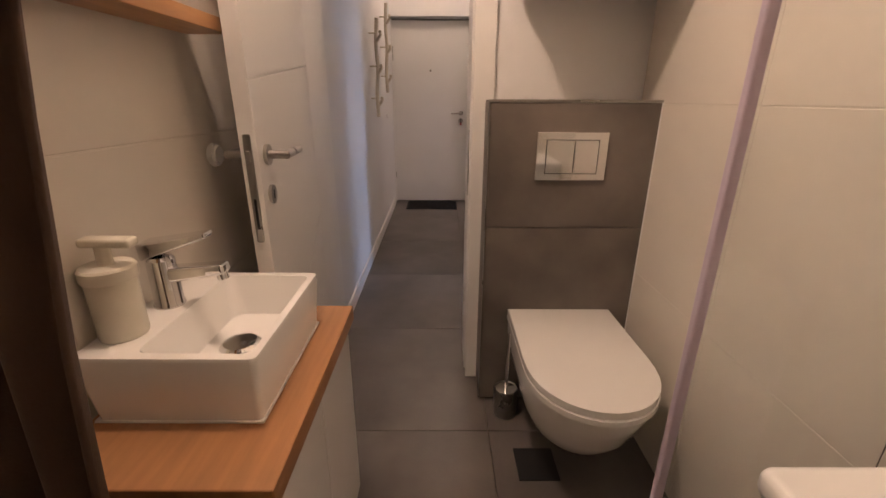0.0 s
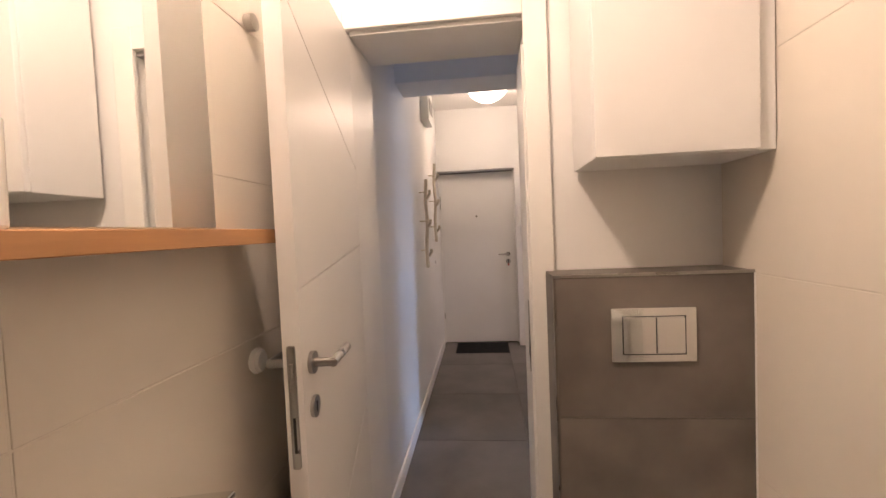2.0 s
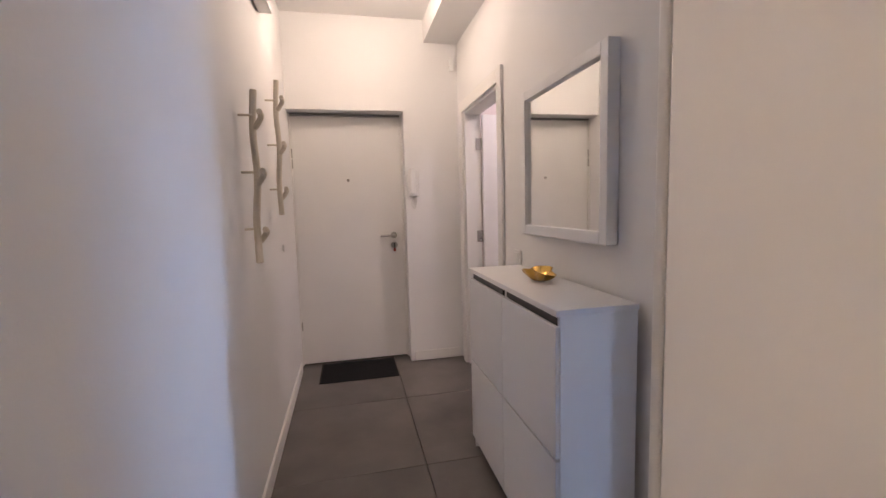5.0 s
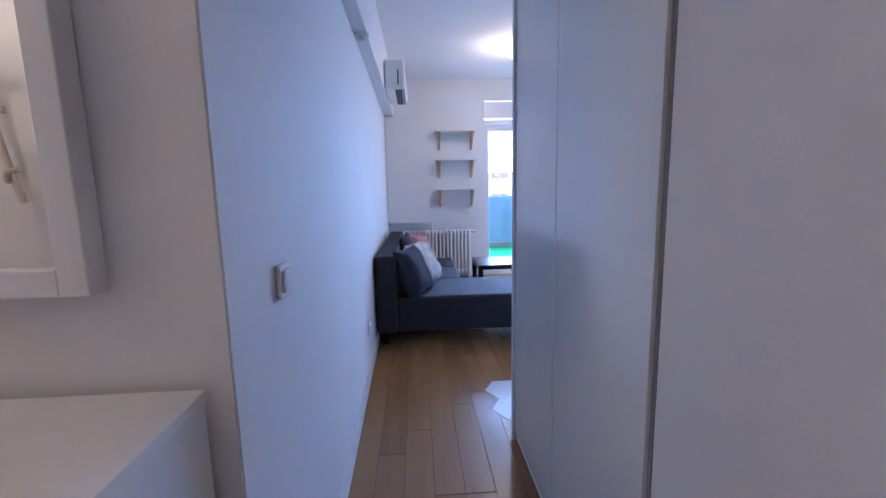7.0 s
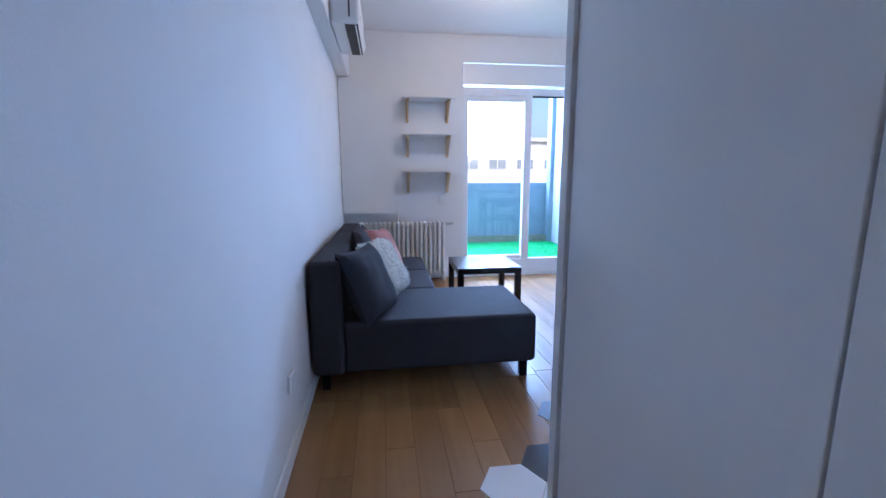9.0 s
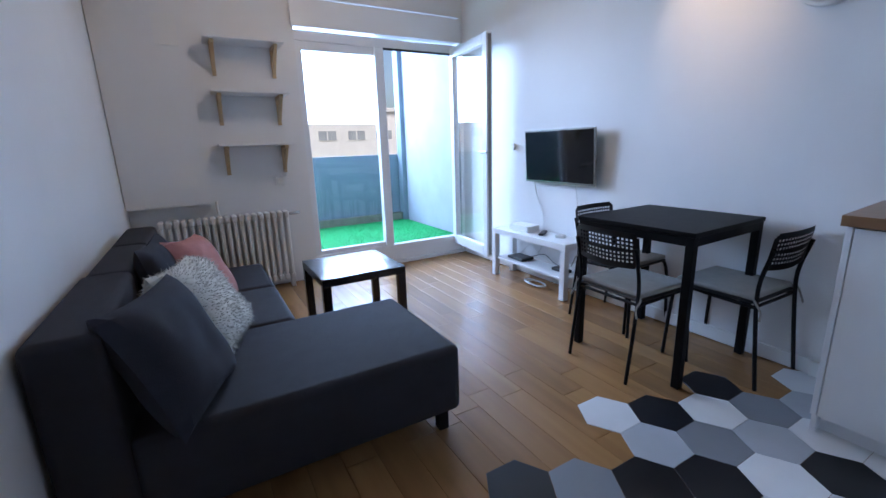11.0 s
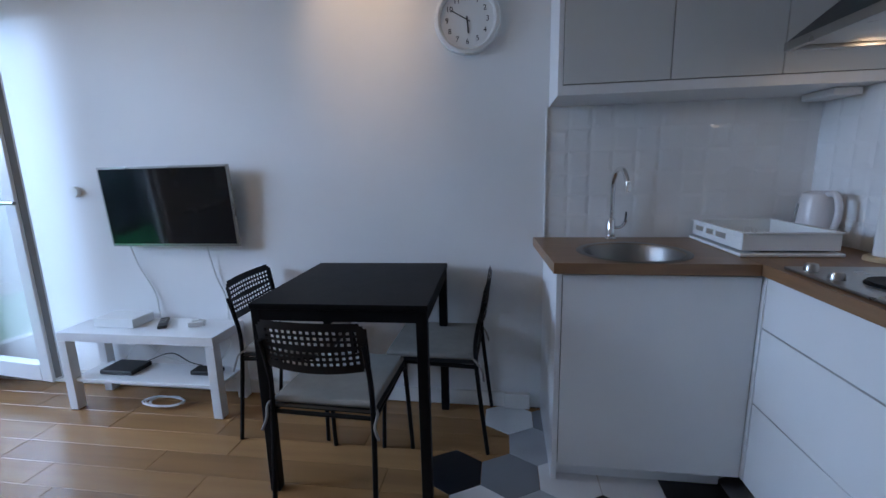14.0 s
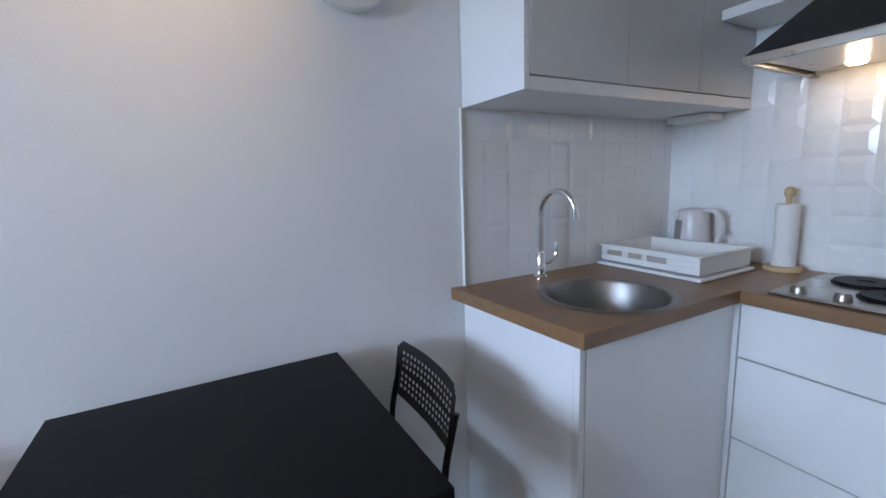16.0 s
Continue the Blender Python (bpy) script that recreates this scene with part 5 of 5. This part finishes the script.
ks = thing("wall_shelf", (1.98, 0.9, 1.80), "white shelf on the kitchen wall beside the hood", "shelf")
part("board", box(1.945, 2.18, 0.756, 1.10, 1.80, 1.835, 0.002), M_MELA, ks)

solo("ceiling_detector", lathe((3.26, 3.42, 2.19), [(0.02, 0), (0.03, 0.01), (0.03, 0.03), (0.045, 0.034), (0.045, 0.0495)]), M_PLAST, "small white detector under the ceiling beam", "detector")

# hob
hb = thing("hob", (2.15, 1.33, KZ), "steel electric hob with black plates", "hob")
part("tray", box(1.97, 2.385, 1.06, 1.57, KZ + 0.001, KZ + 0.010, 0.004), M_STEEL, hb)
for x, y, r in ((2.09, 1.19, 0.075), (2.07, 1.42, 0.09), (2.24, 1.29, 0.068)):
    part("plate", lathe((x, y, KZ + 0.010), [(r + 0.006, 0), (r + 0.006, 0.003), (r, 0.006), (r, 0.010), (r * 0.3, 0.009), (0.02, 0.006)], 32), M_BLACK, hb, "black cast hotplate")
for y in (1.12, 1.22, 1.42, 1.52):
    part("knob", lathe((2.345, y, KZ + 0.010), [(0.020, 0), (0.019, 0.014), (0.015, 0.022), (0.006, 0.023)], 20), M_STEEL, hb)

# dish rack, kettle, paper roll
dk = thing("dish_rack", (2.18, 0.65, KZ), "white plastic dish rack with a drip tray", "dish rack")
RX0, RX1, RY0, RY1 = 2.095, 2.415, 0.462, 0.872
part("tray", box(RX0 - 0.01, RX1 + 0.01, RY0 - 0.012, RY1 + 0.012, KZ + 0.001, KZ + 0.014, 0.004), M_PLAST, dk)
zt = KZ + 0.082
for b in ((RX0, RX1, RY0, RY0 + 0.006), (RX0, RX1, RY1 - 0.006, RY1), (RX0, RX0 + 0.006, RY0 + 0.006, RY1 - 0.006)):
    part("side", box(*b, KZ + 0.022, zt, 0.002), M_PLAST, dk)
    part("rim", box(b[0] - 0.006, b[1] + 0.006, b[2] - 0.006, b[3] + 0.006, zt, zt + 0.006, 0.002), M_PLAST, dk)
part("rim", box(RX1 - 0.012, RX1 + 0.006, RY0 + 0.012, RY1 - 0.012, zt, zt + 0.006, 0.002), M_PLAST, dk)
part("side", box(RX1 - 0.006, RX1, RY0 + 0.006, RY1 - 0.006, KZ + 0.022, KZ + 0.045, 0.002), M_PLAST, dk)
part("side", box(RX1 - 0.006, RX1, RY0 + 0.006, RY1 - 0.006, KZ + 0.066, zt, 0.002), M_PLAST, dk)
for y0, y1 in ((RY0 + 0.006, RY0 + 0.03), (RY0 + 0.10, RY0 + 0.13), (RY0 + 0.19, RY0 + 0.21), (RY0 + 0.29, RY1 - 0.006)):
    part("slat", box(RX1 - 0.006, RX1, y0, y1, KZ + 0.045, KZ + 0.066, 0.001), M_PLAST, dk)
part("bottom", box(RX0 + 0.006, RX1 - 0.006, RY0 + 0.006, RY1 - 0.006, KZ + 0.022, KZ + 0.028), M_PLAST, dk)
for i in range(12):
    y = RY0 + 0.04 + i * 0.028
    part("peg", rod((2.22, y, KZ + 0.028), (2.22, y, KZ + 0.062), 0.003, n=6), M_PLAST, dk)
ke = thing("kettle", (2.01, 0.60, KZ), "pale electric kettle on the worktop", "kettle")
part("base", lathe((2.01, 0.60, KZ + 0.001), [(0.07, 0), (0.07, 0.012)]), M_GREYP, ke)
part("body", lathe((2.01, 0.60, KZ + 0.015), [(0.068, 0), (0.070, 0.02), (0.066, 0.10), (0.060, 0.17), (0.054, 0.19), (0.03, 0.200)]), M_KETTLE, ke)
part("spout", turned(box(-0.02, 0.02, -0.03, 0.02, -0.02, 0.02, 0.008), pose(2.01, 0.548, KZ + 0.188, 25, 0, 0)), M_KETTLE, ke)
part("handle", tube([(2.01, 0.645, KZ + 0.205), (2.01, 0.69, KZ + 0.205), (2.01, 0.715, KZ + 0.15), (2.01, 0.70, KZ + 0.07), (2.01, 0.668, KZ + 0.045)], 0.012, 10), M_KETTLE, ke)
part("window", turned(box(-0.004, 0.004, -0.022, 0.022, -0.05, 0.05, 0.003), pose(2.066, 0.568, KZ + 0.115, 0, -4, -30)), M_GREYP, ke, "smoked water gauge")
pr = thing("paper_roll", (2.0, 0.935, KZ), "roll of kitchen paper on a wooden stand", "paper roll")
part("foot", lathe((2.0, 0.935, KZ + 0.001), [(0.06, 0), (0.06, 0.012), (0.055, 0.016)]), M_PINE, pr)
part("paper", lathe((2.0, 0.935, KZ + 0.018), [(0.037, 0), (0.037, 0.225), (0.02, 0.226)]), M_PAPER, pr)
part("pole", lathe((2.0, 0.935, KZ + 0.2), [(0.009, 0), (0.009, 0.065), (0.016, 0.075), (0.016, 0.095), (0.007, 0.105)]), M_PINE, pr)

# ---- wall tiles of the kitchen: cushion-edged, slightly uneven ----
random.seed(11)
TM = {}


def cushion_mesh(w, h, key):
    if key in TM:
        return TM[key]
    bm = bmesh.new()
    d, e = (0.0016, 0.017) if key < 10 else (0.0034, 0.022)
    lo = [bm.verts.new((sx * w / 2, 0, sz * h / 2)) for sx, sz in ((-1, -1), (1, -1), (1, 1), (-1, 1))]
    j = [random.uniform(-0.0012, 0.0012) for _ in range(4)]
    hi = [bm.verts.new((sx * (w / 2 - e), d + j[k], sz * (h / 2 - e))) for k, (sx, sz) in enumerate(((-1, -1), (1, -1), (1, 1), (-1, 1)))]
    bm.faces.new(hi)
    for k in range(4):
        bm.faces.new((lo[k], lo[(k + 1) % 4], hi[(k + 1) % 4], hi[k]))
    TM[key] = finish("kitchen_tile", bm, M_KTILE, smooth=False)
    return TM[key]


bs = thing("splashback", (2.4, 0.43, KZ), "white handmade-look tile splashback", "tiling", kind="structure")
part("bed", box(1.931, 3.07, 0.4305, 0.434, KZ, UB), M_KTILE, bs)
part("bed", box(1.9305, 1.934, 0.434, 2.04, KZ, 2.2), M_KTILE, bs)
part("edge_strip", box(3.07, 3.075, 0.4305, 0.444, KZ, UB), M_PLAST, bs)
TW = 0.1
for r in range(6):
    for c in range(13):
        x = 3.07 - 0.05 - c * 0.0995
        if x < 1.98:
            continue
        o = new("tile", cushion_mesh(0.099, 0.0995, random.randrange(10)))
        o.parent = bs
        o.location = Vector((x, 0.434, KZ + 0.053 + r * 0.1)) - BASES[bs.name]
for r in range(12):
    for c in range(16):
        y = 0.484 + c * 0.0995
        o = new("tile", cushion_mesh(0.099, 0.0995, 10 + random.randrange(10)))
        o.parent = bs
        o.location = Vector((1.934, y, KZ + 0.053 + r * 0.1)) - BASES[bs.name]
        o.rotation_euler = (0, 0, radians(-90))

# ---- floors, piece by piece ----
tl = thing("hall_floor_tiles", (0.3, 3, 0), "large grey concrete-look floor tiles", "floor", kind="structure")
xs, ys = (-0.17, 0.618, 1.198), [-0.64] + [2.0 - 0.775 * k for k in (2, 1)] + [2.0 + 0.775 * k for k in range(0, 5)] + [5.96]
ys = sorted(set(round(v, 3) for v in ys if v <= 5.97))
for i in range(len(xs) - 1):
    for a, b in zip(ys, ys[1:]):
        part("tile", box(xs[i] + 0.0015, xs[i + 1] - 0.0015, a + 0.0015, b - 0.0015, -0.0115, 0.0, 0.001, seg=1), M_GREY, tl)
part("tile", box(1.2, 2.88, 3.63, 5.77, -0.0115, -0.0005), M_GREY, tl)

pk = thing("plank_floor", (4, 2, 0), "oak plank floor with dark joints", "floor", kind="structure")
random.seed(21)
PW = 0.132
lengths = (0.6, 0.75, 0.9, 1.05, 1.2)
PM = {}


def plank_mesh(l, w):
    key = (round(l, 3), round(w, 3))
    if key not in PM:
        PM[key] = finish("plank", box(0, l - 0.002, 0, w - 0.0008, -0.0115, 0.0, 0.0012, seg=1), M_OAK, smooth=False)
    return PM[key]


y = 0.435
while y < 3.49:
    w = min(PW, 3.50 - y)
    x = 1.202 - random.choice((0.0, 0.25, 0.45))
    while x < 6.49:
        l = random.choice(lengths)
        x0, x1 = max(x, 1.202), min(x + l, 6.495)
        if x1 - x0 > 0.05 and not (x1 < 2.4 and y < 2.5):
            o = new("plank", plank_mesh(x1 - x0, w))
            o.parent = pk
            o.location = Vector((x0, y, 0)) - BASES[pk.name]
        x += l
    y += PW

hx = thing("hexagon_tiles", (3, 1.5, 0), "white, grey and black hexagon floor tiles", "floor", kind="structure")
HS = 0.2345
hexes = {}
for key, mm in (("W", M_HEXW), ("L", M_HEXL), ("G", M_HEXG), ("B", M_HEXB)):
    r = HS / math.sqrt(3) - 0.0012
    hexes[key] = finish("hex_tile", slab([(r * math.sin(radians(60 * k)), r * math.cos(radians(60 * k))) for k in range(6)], -0.004, 0.003, 0.001), mm, smooth=False)
# rows from the chaise towards the window wall side of the table: first x and the colours away from the room
rows = {-5: (3.0, "WL"), -4: (3.12, "BWG"), -3: (3.47, "BLW"), -2: (3.35, "GBW"), -1: (3.24, "BWL"), 0: (3.59, "WLBW"), 1: (3.47, "BGW"), 2: (3.35, "WLB"), 3: (3.47, "BGWWB"), 4: (3.12, "LW"), 5: (3.24, "WG"), 6: (3.12, "G")}
random.seed(4)
for n, (xf, cols) in rows.items():
    x = 3.59 - (HS / 2 if n % 2 else 0.0)
    while x > xf + 0.06:
        x -= HS
    k = 0
    yy = 1.562 - n * HS * math.sqrt(3) / 2
    while x > 2.3:
        c = cols[k] if k < len(cols) else random.choice("WLGB")
        inside_wardrobe = x < 2.55 and yy > 2.0
        if not inside_wardrobe and yy > 0.5:
            o = new("hex_tile", hexes[c])
            o.parent = hx
            o.location = Vector((x, yy, 0)) - BASES[hx.name]
        x -= HS
        k += 1
